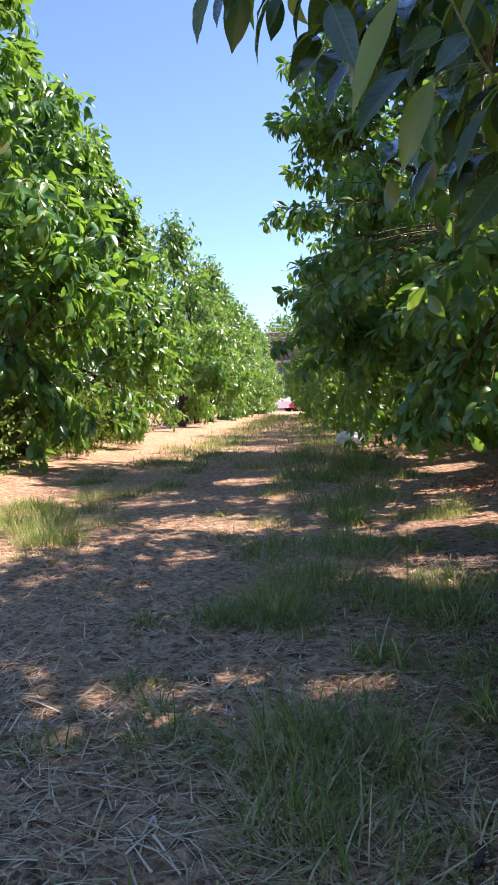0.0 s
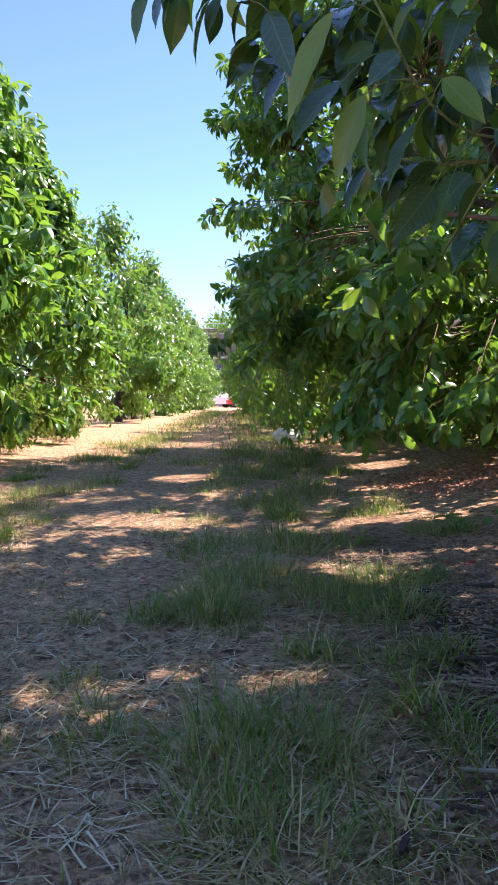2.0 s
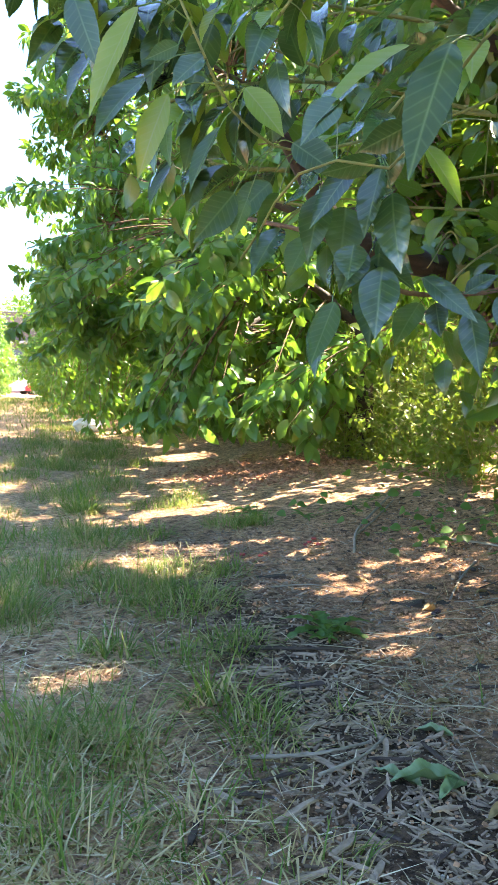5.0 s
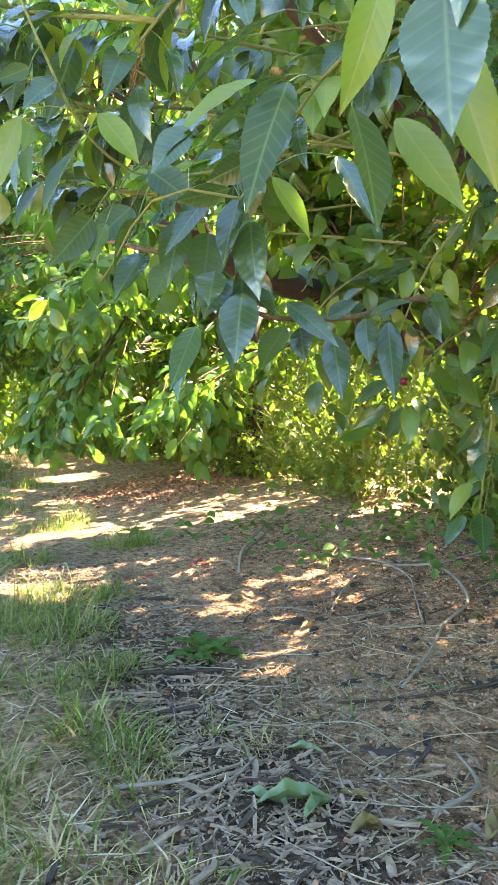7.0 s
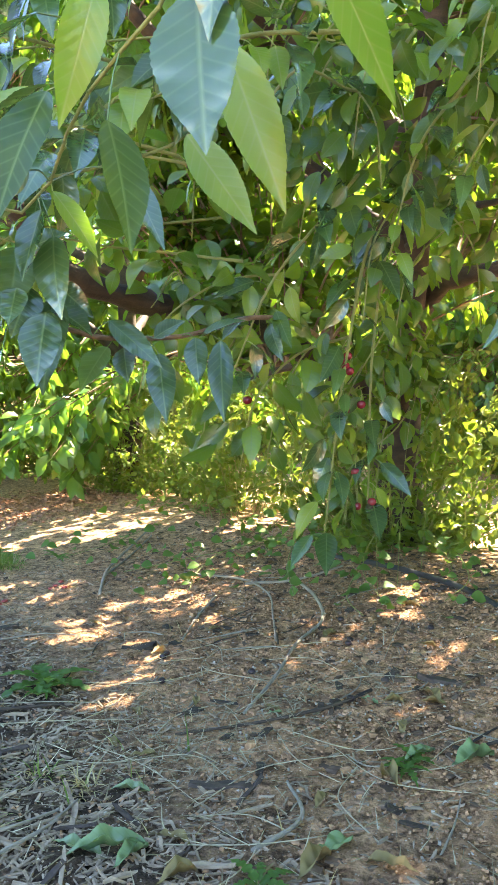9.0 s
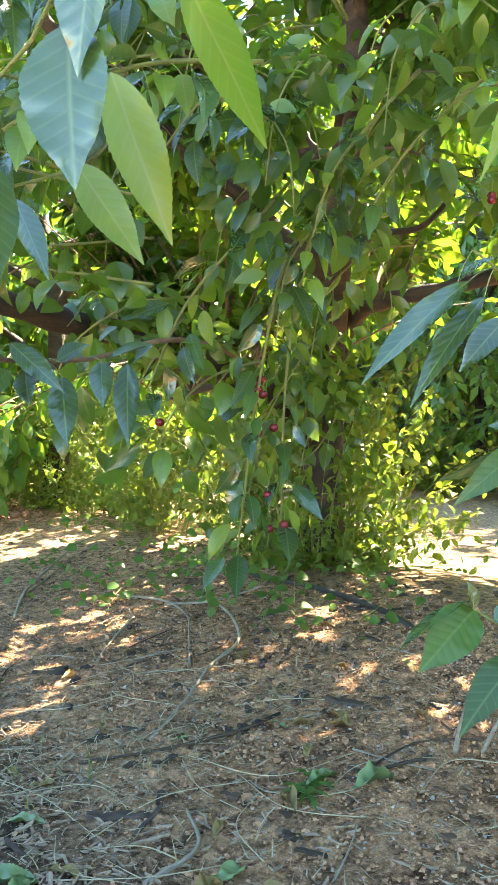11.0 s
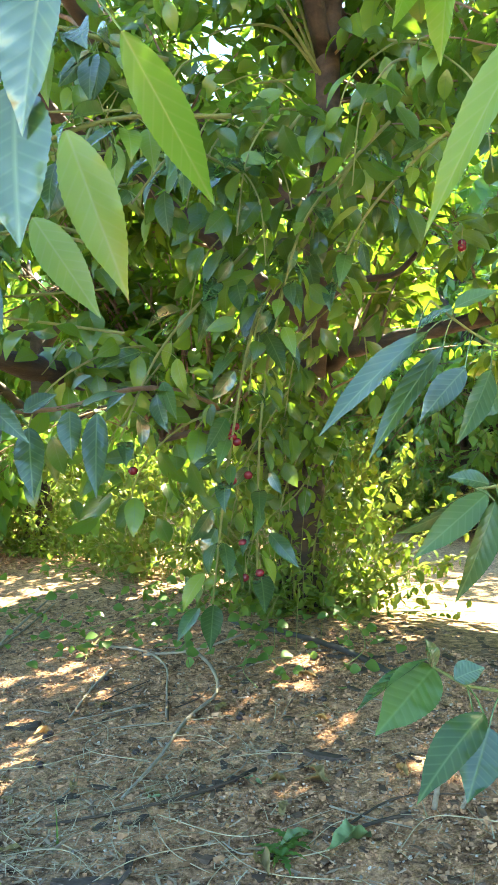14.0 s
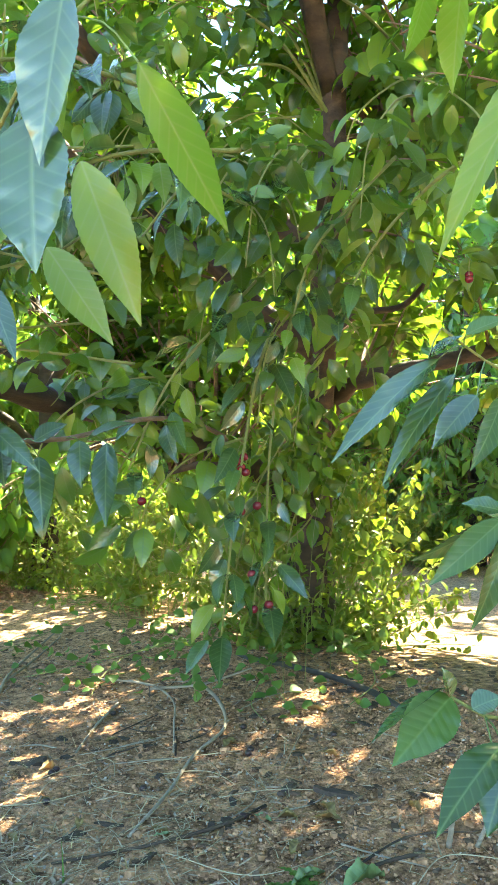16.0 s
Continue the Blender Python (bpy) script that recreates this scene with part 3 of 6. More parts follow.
NEAR_LIMBS = [from_foot(FOOT, p) for p in (
    [(3.16, 3.38, 0.72), (2.6, 3.2, 0.98), (2.11, 3.06, 1.09), (1.75, 2.89, 1.09), (1.45, 2.79, 1.14), (1.15, 2.6, 1.4)],
    [(2.80, 2.85, 1.75), (2.52, 2.93, 1.95), (2.18, 2.83, 2.04), (1.88, 2.79, 2.15), (1.4, 2.4, 2.4)],
    [(2.95, 3.05, 1.4), (2.23, 3.04, 1.79), (1.87, 2.94, 1.89), (1.3, 2.7, 2.2)],
    [(3.17, 3.34, 0.85), (3.13, 3.08, 1.28), (3.21, 2.71, 1.33), (3.41, 2.46, 1.40), (3.8, 2.0, 1.7)],
    [(2.7, 2.65, 2.3), (2.2, 2.35, 2.75), (1.6, 2.15, 2.7), (1.15, 2.0, 2.2), (0.98, 1.95, 1.6)])]
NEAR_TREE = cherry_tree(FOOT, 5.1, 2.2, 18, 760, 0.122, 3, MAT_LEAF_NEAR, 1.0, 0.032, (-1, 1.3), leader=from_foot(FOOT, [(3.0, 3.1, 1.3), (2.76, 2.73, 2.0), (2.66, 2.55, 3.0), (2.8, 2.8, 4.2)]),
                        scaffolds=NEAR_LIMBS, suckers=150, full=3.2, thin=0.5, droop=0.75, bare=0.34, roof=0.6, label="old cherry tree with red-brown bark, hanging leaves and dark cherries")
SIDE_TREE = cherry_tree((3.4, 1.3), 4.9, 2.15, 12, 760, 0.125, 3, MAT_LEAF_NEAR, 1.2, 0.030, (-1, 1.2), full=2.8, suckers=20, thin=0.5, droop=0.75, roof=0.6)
cherry_tree((2.98, 6.4), 4.8, 2.0, 13, 500, 0.145, 3, MAT_LEAF, 0.4, 0.025, (-1, 1.8), full=3.5, suckers=95, thin=0.65)
cherry_tree((2.7, 9.3), 5.0, 2.6, 14, 900, 0.135, 2, MAT_LEAF, 0.52, 0.014, full=3.2, suckers=90, thin=0.12, foot=0.55)
far_right = cherry_tree((2.85, 12.2), 4.6, 2.1, 15, 480, 0.165, 1, MAT_LEAF, 0.1, 0.046, full=2.4, suckers=25)
far_other = cherry_tree((2.75, 15.1), 4.4, 2.0, 16, 430, 0.17, 1, MAT_LEAF, 0.05, 0.046, full=2.0, suckers=25)
for i in range(13):
    y = 18.0 + 2.9 * i
    copy_thing(far_other if i % 2 else far_right, pose(row_x(y, 1) - 0.2, y, float(ground_z(row_x(y, 1), y)) - 0.04, 0, 0, 77 * i))
for y, turn in ((-2.7, 40),):
    copy_thing(far_right, pose(3.25, y, 0.1, 0, 0, turn))

# left-hand row, in full sun
cherry_tree((-3.35, 8.9), 6.5, 1.7, 21, 820, 0.20, 2, MAT_LEAF, 0.0, 0.027, suckers=150)
cherry_tree((-3.3, 12.2), 5.5, 1.45, 22, 580, 0.20, 2, MAT_LEAF, 0.0, 0.029, suckers=120)
cherry_tree((-3.2, 15.4), 5.0, 1.3, 23, 450, 0.20, 2, MAT_LEAF, 0.05, 0.029, suckers=100)
left_a = cherry_tree((-3.2, 18.4), 4.8, 1.35, 24, 380, 0.185, 1, MAT_LEAF, 0.1, 0.046)
left_b = cherry_tree((-3.0, 23.0), 5.5, 1.6, 25, 400, 0.19, 1, MAT_LEAF, 0.25, 0.046)
for i in range(13):
    y = 26.2 + 3.1 * i
    copy_thing(left_b if i % 2 else left_a, pose(row_x(y, -1), y, float(ground_z(row_x(y, -1), y)) - 0.04, 0, 0, 63 * i + 20))
for y, turn in ((5.6, 50),):
    copy_thing(left_a, pose(-3.4, y, 0.08, 0, 0, turn))

# next rows to either side
for i in range(11):
    y = -3.0 + 2.7 * i
    copy_thing(far_right if i % 2 else far_other, pose(9.8 - 0.03 * y, y, -0.06, 0, 0, 41 * i) @ Matrix.Scale(1.15, 4))
for i in range(12):
    y = -2.0 + 2.7 * i
    copy_thing(far_other if i % 2 else far_right, pose(15.0, y, -0.06, 0, 0, 71 * i) @ Matrix.Scale(2.5, 4))
for i in range(8):
    copy_thing(left_b if i % 2 else left_a, pose(-9.4, 3 + 4.0 * i, -0.02, 0, 0, 95 * i))


def undergrowth(x, y, n, seed):
    root = new("leafy_shrub")
    root.location = (x, y, float(ground_z(x, y)) - 0.02)
    tagged(root, "yellow-green sucker shrub growing between the trees", "shrub", "undergrowth of the tree row")
    sucker_growth(root, n, np.random.default_rng(seed))


for x, y, n in ((3.1, 4.7, 60), (3.2, 5.5, 70), (3.1, 7.6, 60), (2.9, 8.4, 50), (3.6, 6.9, 50), (8.6, 4.5, 90), (8.6, 7.5, 90), (8.4, 10.5, 90), (-2.6, 7.2, 60), (-2.5, 10.4, 60), (-2.5, 13.6, 50)):
    undergrowth(x, y, n, int(x * 31 + y * 17) % 1000)

# ---- ground cover ----
def tuft(x, y, r, h, count, dry, seed, width=0.0046, lean=0.10):
    """One tuft: green blades, with dry ones round its foot."""
    rng = np.random.default_rng(seed)
    root = None
    for name, mat, n, hh, ll in (("grass_tuft", MAT_GRASS, int(1.5 * count * (1 - dry)), h, lean), ("dry_blade", MAT_GRASS_DRY, int(1.7 * count * dry), h * 0.8, lean + 0.5)):
        if n < 4:
            continue
        rr = r * np.sqrt(rng.random(n)) * (1.0 if root is None else 1.12)
        a = rng.uniform(0, 2 * math.pi, n)
        bx, by = rr * np.cos(a), rr * np.sin(a)
        gz = ground_z(x + bx, y + by) - float(ground_z(x, y))
        base = np.stack([bx, by, gz - 0.006], -1)
        az = np.where(rng.random(n) < 0.6, a + rng.normal(0, 0.7, n), rng.uniform(0, 2 * math.pi, n))
        ln = hh * rng.uniform(0.45, 1.15, n) * (1 - 0.35 * rr / (r * 1.15))
        v, f = blade_arrays(base, az, np.abs(rng.normal(ll, 0.22, n)) + 0.55 * (rr / r) ** 1.5, ln * 1.15, width * rng.uniform(0.5, 1.2, n), rng.uniform(0.2, 2.6 if root is None else 4.2, n), 7)
        ob = new(name, raw_mesh(name, v, f, 4, mat))
        if root is None:
            root = ob
            ob.location = (x, y, float(ground_z(x, y)))
            tagged(ob, "clump of green grass with straw-coloured dry blades" if dry > 0.15 else "clump of fresh green grass on the soil", "grass", "grass tufts on the path", "stuff")
        else:
            ob.parent = root
            tagged(ob, "dry straw-coloured blades", kind="stuff")
    return root


# the large tufts along the middle of the path
tuft(0.42, 3.05, 0.17, 0.19, 405, 0.12, 1)
tuft(0.26, 2.98, 0.09, 0.14, 157, 0.30, 2)
tuft(0.52, 2.86, 0.09, 0.11, 189, 0.65, 3)
tuft(0.56, 3.45, 0.20, 0.18, 360, 0.10, 4)
tuft(0.52, 2.02, 0.15, 0.20, 380, 0.48, 5)
tuft(0.60, 1.70, 0.13, 0.17, 250, 0.70, 6)
tuft(0.50, 1.80, 0.11, 0.17, 200, 0.60, 7)
tuft(0.68, 2.02, 0.13, 0.18, 260, 0.55, 8)
tuft(0.80, 1.72, 0.10, 0.12, 130, 0.60, 9)
tuft(0.74, 2.55, 0.06, 0.16, 63, 0.35, 10, 0.006)
tuft(0.65, 2.58, 0.03, 0.11, 27, 0.20, 11, 0.006)
tuft(0.82, 3.15, 0.17, 0.18, 315, 0.15, 12)
tuft(0.98, 2.95, 0.17, 0.16, 315, 0.12, 13)
tuft(1.00, 3.35, 0.19, 0.14, 270, 0.15, 14)
tuft(0.93, 2.20, 0.09, 0.16, 93, 0.35, 15, 0.007)
tuft(0.96, 1.92, 0.09, 0.11, 93, 0.57, 16)
tuft(0.66, 2.25, 0.13, 0.09, 151, 0.75, 17)
tuft(0.90, 1.55, 0.12, 0.09, 180, 0.75, 18)
tuft(0.01, 2.07, 0.08, 0.10, 140, 0.85, 60)
tuft(0.14, 2.44, 0.07, 0.10, 120, 0.85, 63)
tuft(0.27, 2.15, 0.06, 0.10, 60, 0.50, 64)
tuft(0.90, 2.48, 0.10, 0.13, 130, 0.30, 65)
tuft(1.05, 2.55, 0.09, 0.13, 120, 0.25, 66)
tuft(-1.33, 5.84, 0.22, 0.17, 300, 0.25, 67)
tuft(-1.02, 6.47, 0.24, 0.16, 300, 0.30, 68)
tuft(0.97, 8.5, 0.3, 0.28, 300, 0.15, 69)
tuft(1.4, 5.35, 0.16, 0.2, 200, 0.4, 70)
tuft(0.70, 1.45, 0.14, 0.10, 216, 0.75, 19)
# drier tufts by the wheel track
tuft(0.04, 2.95, 0.06, 0.09, 90, 0.50, 20)
tuft(-0.23, 3.42, 0.05, 0.07, 72, 0.75, 21)
tuft(0.13, 2.45, 0.07, 0.07, 90, 0.60, 22)
tuft(0.00, 2.06, 0.07, 0.08, 108, 0.80, 23)
tuft(0.24, 2.05, 0.10, 0.08, 135, 0.45, 24)
tuft(0.20, 2.25, 0.05, 0.11, 40, 0.25, 26)
tuft(1.17, 2.08, 0.03, 0.08, 57, 0.75, 27)
tuft(-0.75, 4.40, 0.19, 0.16, 390, 0.25, 28)
tuft(-0.98, 4.75, 0.20, 0.14, 360, 0.25, 29)
tuft(-0.62, 4.95, 0.17, 0.11, 270, 0.45, 30)
tuft(-0.85, 5.6, 0.21, 0.14, 300, 0.45, 31)
tuft(-0.75, 6.6, 0.24, 0.14, 300, 0.55, 32)
tuft(-1.3, 5.8, 0.21, 0.12, 252, 0.45, 33)
tuft(0.68, 5.5, 0.24, 0.16, 312, 0.45, 34)
tuft(1.18, 5.15, 0.19, 0.12, 252, 0.25, 35)
tuft(1.36, 5.10, 0.12, 0.13, 180, 0.40, 36)
tuft(0.95, 6.1, 0.26, 0.18, 336, 0.30, 37)
tuft(0.52, 7.6, 0.30, 0.21, 336, 0.25, 38)
tuft(1.10, 8.6, 0.30, 0.24, 336, 0.20, 39)
tuft(1.59, 4.36, 0.10, 0.14, 180, 0.20, 40)
tuft(0.30, 6.4, 0.21, 0.14, 252, 0.50, 41)
tuft(0.15, 4.4, 0.12, 0.10, 156, 0.55, 42)
tuft(0.75, 4.3, 0.17, 0.12, 252, 0.40, 43)
tuft(0.35, 4.9, 0.19, 0.11, 216, 0.50, 44)


def scatter_xy(rng, n, x0, x1, y0, y1):
    return rng.uniform(x0, x1, n), y0 + (y1 - y0) * rng.random(n) ** 1.3


def strip_density(x, y):
    """Grass grows in two strips, on either side of the wheel track."""
    mid = np.exp(-((x - 0.75) / 0.5) ** 2)
    left = np.exp(-((x + 0.95) / 0.42) ** 2) * (y > 3.6)
    patch = 0.5 + 0.5 * np.sin(2.3 * x + 1.1 * y) * np.sin(1.7 * y - 0.9 * x + 1.0)
    return np.clip((mid + left) * (0.25 + 0.75 * patch), 0, 1)


def grass_field(name, mat, n, seed, h, width, x0, x1, y0, y1, lean, label, power=1.0):
    rng = np.random.default_rng(seed)
    x, y = scatter_xy(rng, n, x0, x1, y0, y1)
    keep = rng.random(n) < strip_density(x, y) ** power
    x, y = x[keep], y[keep]
    n = len(x)
    base = np.stack([x, y, ground_z(x, y) - 0.005], -1)
    grow = 1 + 0.05 * np.maximum(0, y - 5)
    v, f = blade_arrays(base, rng.uniform(0, 2 * math.pi, n), np.abs(rng.normal(lean, 0.3, n)), h * grow * rng.uniform(0.4, 1.2, n), width * grow * rng.uniform(0.6, 1.2, n), rng.uniform(0.1, 1.4, n))
    tagged(new(name, raw_mesh(name, v, f, 4, mat)), label, "grass", kind="stuff")


grass_field("grass", MAT_GRASS, 2600, 50, 0.07, 0.0045, -1.8, 2.0, 1.2, 11, 0.5, "short green grass growing in strips along the path")
grass_field("dry_grass", MAT_GRASS_DRY, 14000, 51, 0.065, 0.0035, -1.9, 2.0, 1.2, 11, 1.15, "dry straw-coloured grass along the path", 0.6)
grass_field("grass", MAT_GRASS, 26000, 52, 0.085, 0.010, -1.9, 1.9, 9, 45, 0.7, "green grass strips far down the path", 0.8)
grass_field("dry_grass", MAT_GRASS_DRY, 12000, 53, 0.08, 0.010, -2.0, 1.9, 9, 40, 0.8, "dry grass far down the path", 0.7)


# strip_tufts: smaller tufts down the two grass strips
tuft_rng = np.random.default_rng(31)
for i in range(95):
    ty = 3.9 + 11 * tuft_rng.random() ** 1.3
    mid_strip = tuft_rng.random() < 0.62
    tx = tuft_rng.normal(0.75, 0.42) if mid_strip else tuft_rng.normal(-1.0, 0.28)
    tuft(tx, ty, tuft_rng.uniform(0.09, 0.24), tuft_rng.uniform(0.08, 0.2), int(tuft_rng.uniform(90, 220)), tuft_rng.choice([0.15, 0.3, 0.6, 0.8]), 400 + i, 0.007)


def straw(n, seed, x0, x1, y0, y1, ln, wd, mat, label, name="straw", density=None):
    """Cut stalks lying flat on the soil."""
    rng = np.random.default_rng(seed)
    x, y = scatter_xy(rng, n, x0, x1, y0, y1)
    if density is not None:
        keep = rng.random(n) < density(x, y)
        x, y = x[keep], y[keep]
        n = len(x)
    base = np.stack([x, y, ground_z(x, y) + rng.uniform(0.001, 0.012, n)], -1)
    lean = np.radians(90) - np.abs(rng.normal(0.0, 0.10, n))
    v, f = blade_arrays(base, rng.uniform(0, 2 * math.pi, n), lean, ln * rng.uniform(0.3, 1.3, n), wd * rng.uniform(0.5, 1.3, n), rng.normal(0.05, 0.25, n), 3)
    v[:, 2] = np.maximum(v[:, 2], ground_z(v[:, 0], v[:, 1]) + 0.001)
    tagged(new(name, raw_mesh(name, v, f, 4, mat)), label, name.replace("_", " "), kind="stuff")


MAT_STRAW_GREY = leaf_material("weathered_straw", [(0.0, (0.22, 0.15, 0.085)), (0.3, (0.62, 0.46, 0.28)), (0.75, (0.84, 0.68, 0.45)), (1.0, (0.90, 0.79, 0.58))], (0.3, 0.26, 0.2), 0.1, 0.7)
MAT_STRAW_PALE = leaf_material("pale_straw", [(0.0, (0.26, 0.19, 0.12)), (0.5, (0.46, 0.37, 0.25)), (1.0, (0.64, 0.55, 0.39))], (0.4, 0.34, 0.22), 0.1, 0.7)
left_side = lambda x, y: np.clip(1.25 - 0.75 * np.abs(x - 0.25), 0.06, 1) * np.clip(2.1 - 1.9 * x, 0.03, 1) * np.clip(1.25 - 0.13 * y, 0.1, 1)
mat_side = lambda x, y: np.clip(np.exp(-((x - 1.6) / 0.38) ** 2 - ((y - 2.1) / 0.2) ** 2) + 0.10, 0, 1)
straw(30000, 60, -1.6, 1.9, 1.2, 8, 0.10, 0.0042, MAT_STRAW_GREY, "grey weathered straw scattered over the soil", density=left_side)
straw(9000, 61, -1.4, 1.8, 1.2, 7, 0.14, 0.004, MAT_GRASS_DRY, "pale dry grass stalks lying on the soil", density=left_side)
straw(15000, 62, 0.9, 2.6, 1.2, 4.5, 0.08, 0.0028, MAT_STRAW_PALE, "fine dry straw matted on bare soil", density=mat_side)


def chunks(name, n, seed, place, size, mat, label, cat):
    """Many small uneven solids in one mesh: splinters, clods, pebbles."""
    rng = np.random.default_rng(seed)
    x, y = place(rng, n)
    n = len(x)
    corner = np.array([(i, j, k) for i in (-1, 1) for j in (-1, 1) for k in (-1, 1)], float) * 0.5
    quads = np.array([(0, 1, 3, 2), (4, 6, 7, 5), (0, 4, 5, 1), (2, 3, 7, 6), (0, 2, 6, 4), (1, 5, 7, 3)])
    s = np.array(size)[None] * rng.uniform(0.35, 1.25, (n, 1)) * rng.uniform(0.6, 1.3, (n, 3))
    v = corner[None] * (1 + rng.normal(0, 0.22, (n, 8, 3)))
    v = v * s[:, None]
    a, tilt = rng.uniform(0, 2 * math.pi, n), rng.normal(0, 0.22, n)
    ca, sa, ct, st = np.cos(a), np.sin(a), np.cos(tilt), np.sin(tilt)
    vx, vz = v[..., 0] * ct[:, None] - v[..., 2] * st[:, None], v[..., 0] * st[:, None] + v[..., 2] * ct[:, None]
    wx, wy = vx * ca[:, None] - v[..., 1] * sa[:, None], vx * sa[:, None] + v[..., 1] * ca[:, None]
    base = ground_z(x, y) + s[:, 2] * 0.3
    out = np.stack([wx + x[:, None], wy + y[:, None], vz + base[:, None]], -1)
    f = quads[None] + (np.arange(n) * 8)[:, None, None]
    tagged(new(name, raw_mesh(name, out.reshape(-1, 3), f.reshape(-1), 4, mat, None, False)), label, cat, kind="stuff")


def by_density(x0, x1, y0, y1, dens):
    def place(rng, n):
        x, y = scatter_xy(rng, n, x0, x1, y0, y1)
        keep = rng.random(n) < dens(x, y)
        return x[keep], y[keep]
    return place


mulch_zone = lambda x, y: np.clip(np.exp(-((x - 1.15) / 0.26) ** 2) * (1.2 - 0.22 * y) + 0.06 * (x > 1.0), 0, 1)
soil_zone = lambda x, y: np.clip((x - 0.9) * 0.8, 0.12, 1) * np.clip(1.5 - 0.25 * y, 0.1, 1)
chunks("wood_chips", 40000, 70, by_density(0.6, 2.4, 1.2, 4.2, mulch_zone), (0.030, 0.0040, 0.0032), MAT_CHIP, "grey weathered wood chips spread as mulch", "wood chips")
chunks("soil_clods", 62000, 71, by_density(-0.6, 3.0, 1.2, 4.2, soil_zone), (0.0058, 0.0052, 0.0045), MAT_CLOD, "small brown soil clods and crumbs", "soil")
chunks("pebbles", 9000, 72, by_density(-0.8, 3.0, 1.2, 4.5, soil_zone), (0.0048, 0.0044, 0.004), MAT_PEBBLE, "small pale pebbles in the soil", "gravel")
chunks("soil_clods", 420, 75, by_density(0.6, 3.0, 1.2, 4.2, soil_zone), (0.016, 0.014, 0.011), MAT_CLOD, "larger brown soil clods", "soil")
chunks("leaf_litter", 2600, 73, by_density(1.3, 3.3, 1.2, 4.5, lambda x, y: np.clip((x - 1.4) * 0.6, 0.05, 1)), (0.026, 0.015, 0.006), plain_material("leaf_litter", (0.17, 0.11, 0.075), 0.85, 0, 0.4, 40.0, True, 0.2), "brown crumbled leaf litter", "leaf litter")

chunks("soil_mound", 2600, 74, lambda rng, n: (rng.normal(2.15, 0.28, n), rng.normal(6.3, 0.35, n)), (0.022, 0.020, 0.014), plain_material("red_soil_lump", (0.46, 0.24, 0.15), 0.95, 0, 0.3, 30.0, True, 0.1), "heap of loose reddish soil lumps beside the trees", "soil")

# ---- near branches of the two closest trees ----
def saw_template(rows=40):
    """A cherry leaf: toothed and gently waved edge, drawn-out tip."""
    verts, uv, faces = [(0, 0, 0)], [(0.5, 0)], []
    for i in range(1, rows + 1):
        t = i / (rows + 1)
        w = 0.52 * math.sin(math.pi * t ** 0.86) ** 0.85 * (1 - 0.28 * t) * (1 - 0.42 * max(0.0, (t - 0.72) / 0.28) ** 1.3 * (1 - max(0.0, (t - 0.9) / 0.2)))
        w *= 1.0 if i % 2 else 0.962
        for s in (-1, 0, 1):
            wave = 0.014 * math.sin(t * 17 + 1.3 * s) + 0.005 * math.sin(t * 41 + s)
            verts.append((s * w, t, abs(s) * (w * 0.34 + wave * min(1.0, 4 * w))))
            uv.append((0.5 + s * w, t))
    verts.append((0, 1, 0))
    uv.append((0.5, 1))
    faces += [(0, 2, 1), (0, 3, 2)]
    for i in range(rows - 1):
        a = 1 + 3 * i
        for j in (0, 1):
            faces += [(a + j, a + j + 1, a + j + 4), (a + j, a + j + 4, a + j + 3)]
    a, tip = 1 + 3 * (rows - 1), len(verts) - 1
    faces += [(a, a + 1, tip), (a + 1, a + 2, tip)]
    return np.array(verts, float), np.array(uv, float), np.array(faces, int)


LEAF_T[28] = saw_template()
leaf_rng = np.random.default_rng(77)
near_tree, side_tree = NEAR_TREE, SIDE_TREE


def hang_under(ob, parent_tree):
    ob.parent = parent_tree
    ob.matrix_parent_inverse = Matrix.Translation(-parent_tree.location)
    return ob


def hero_branch(points, r, tree=None, mat=None):
    ob = tube_object("branch", points, r, r * 0.45, mat or MAT_SHOOT, 8, 40, None, 0.08, leaf_rng)
    hang_under(ob, tree or near_tree)
    ob["curve"] = [float(c) for c in smooth_curve(points, 40).ravel()]
    return ob


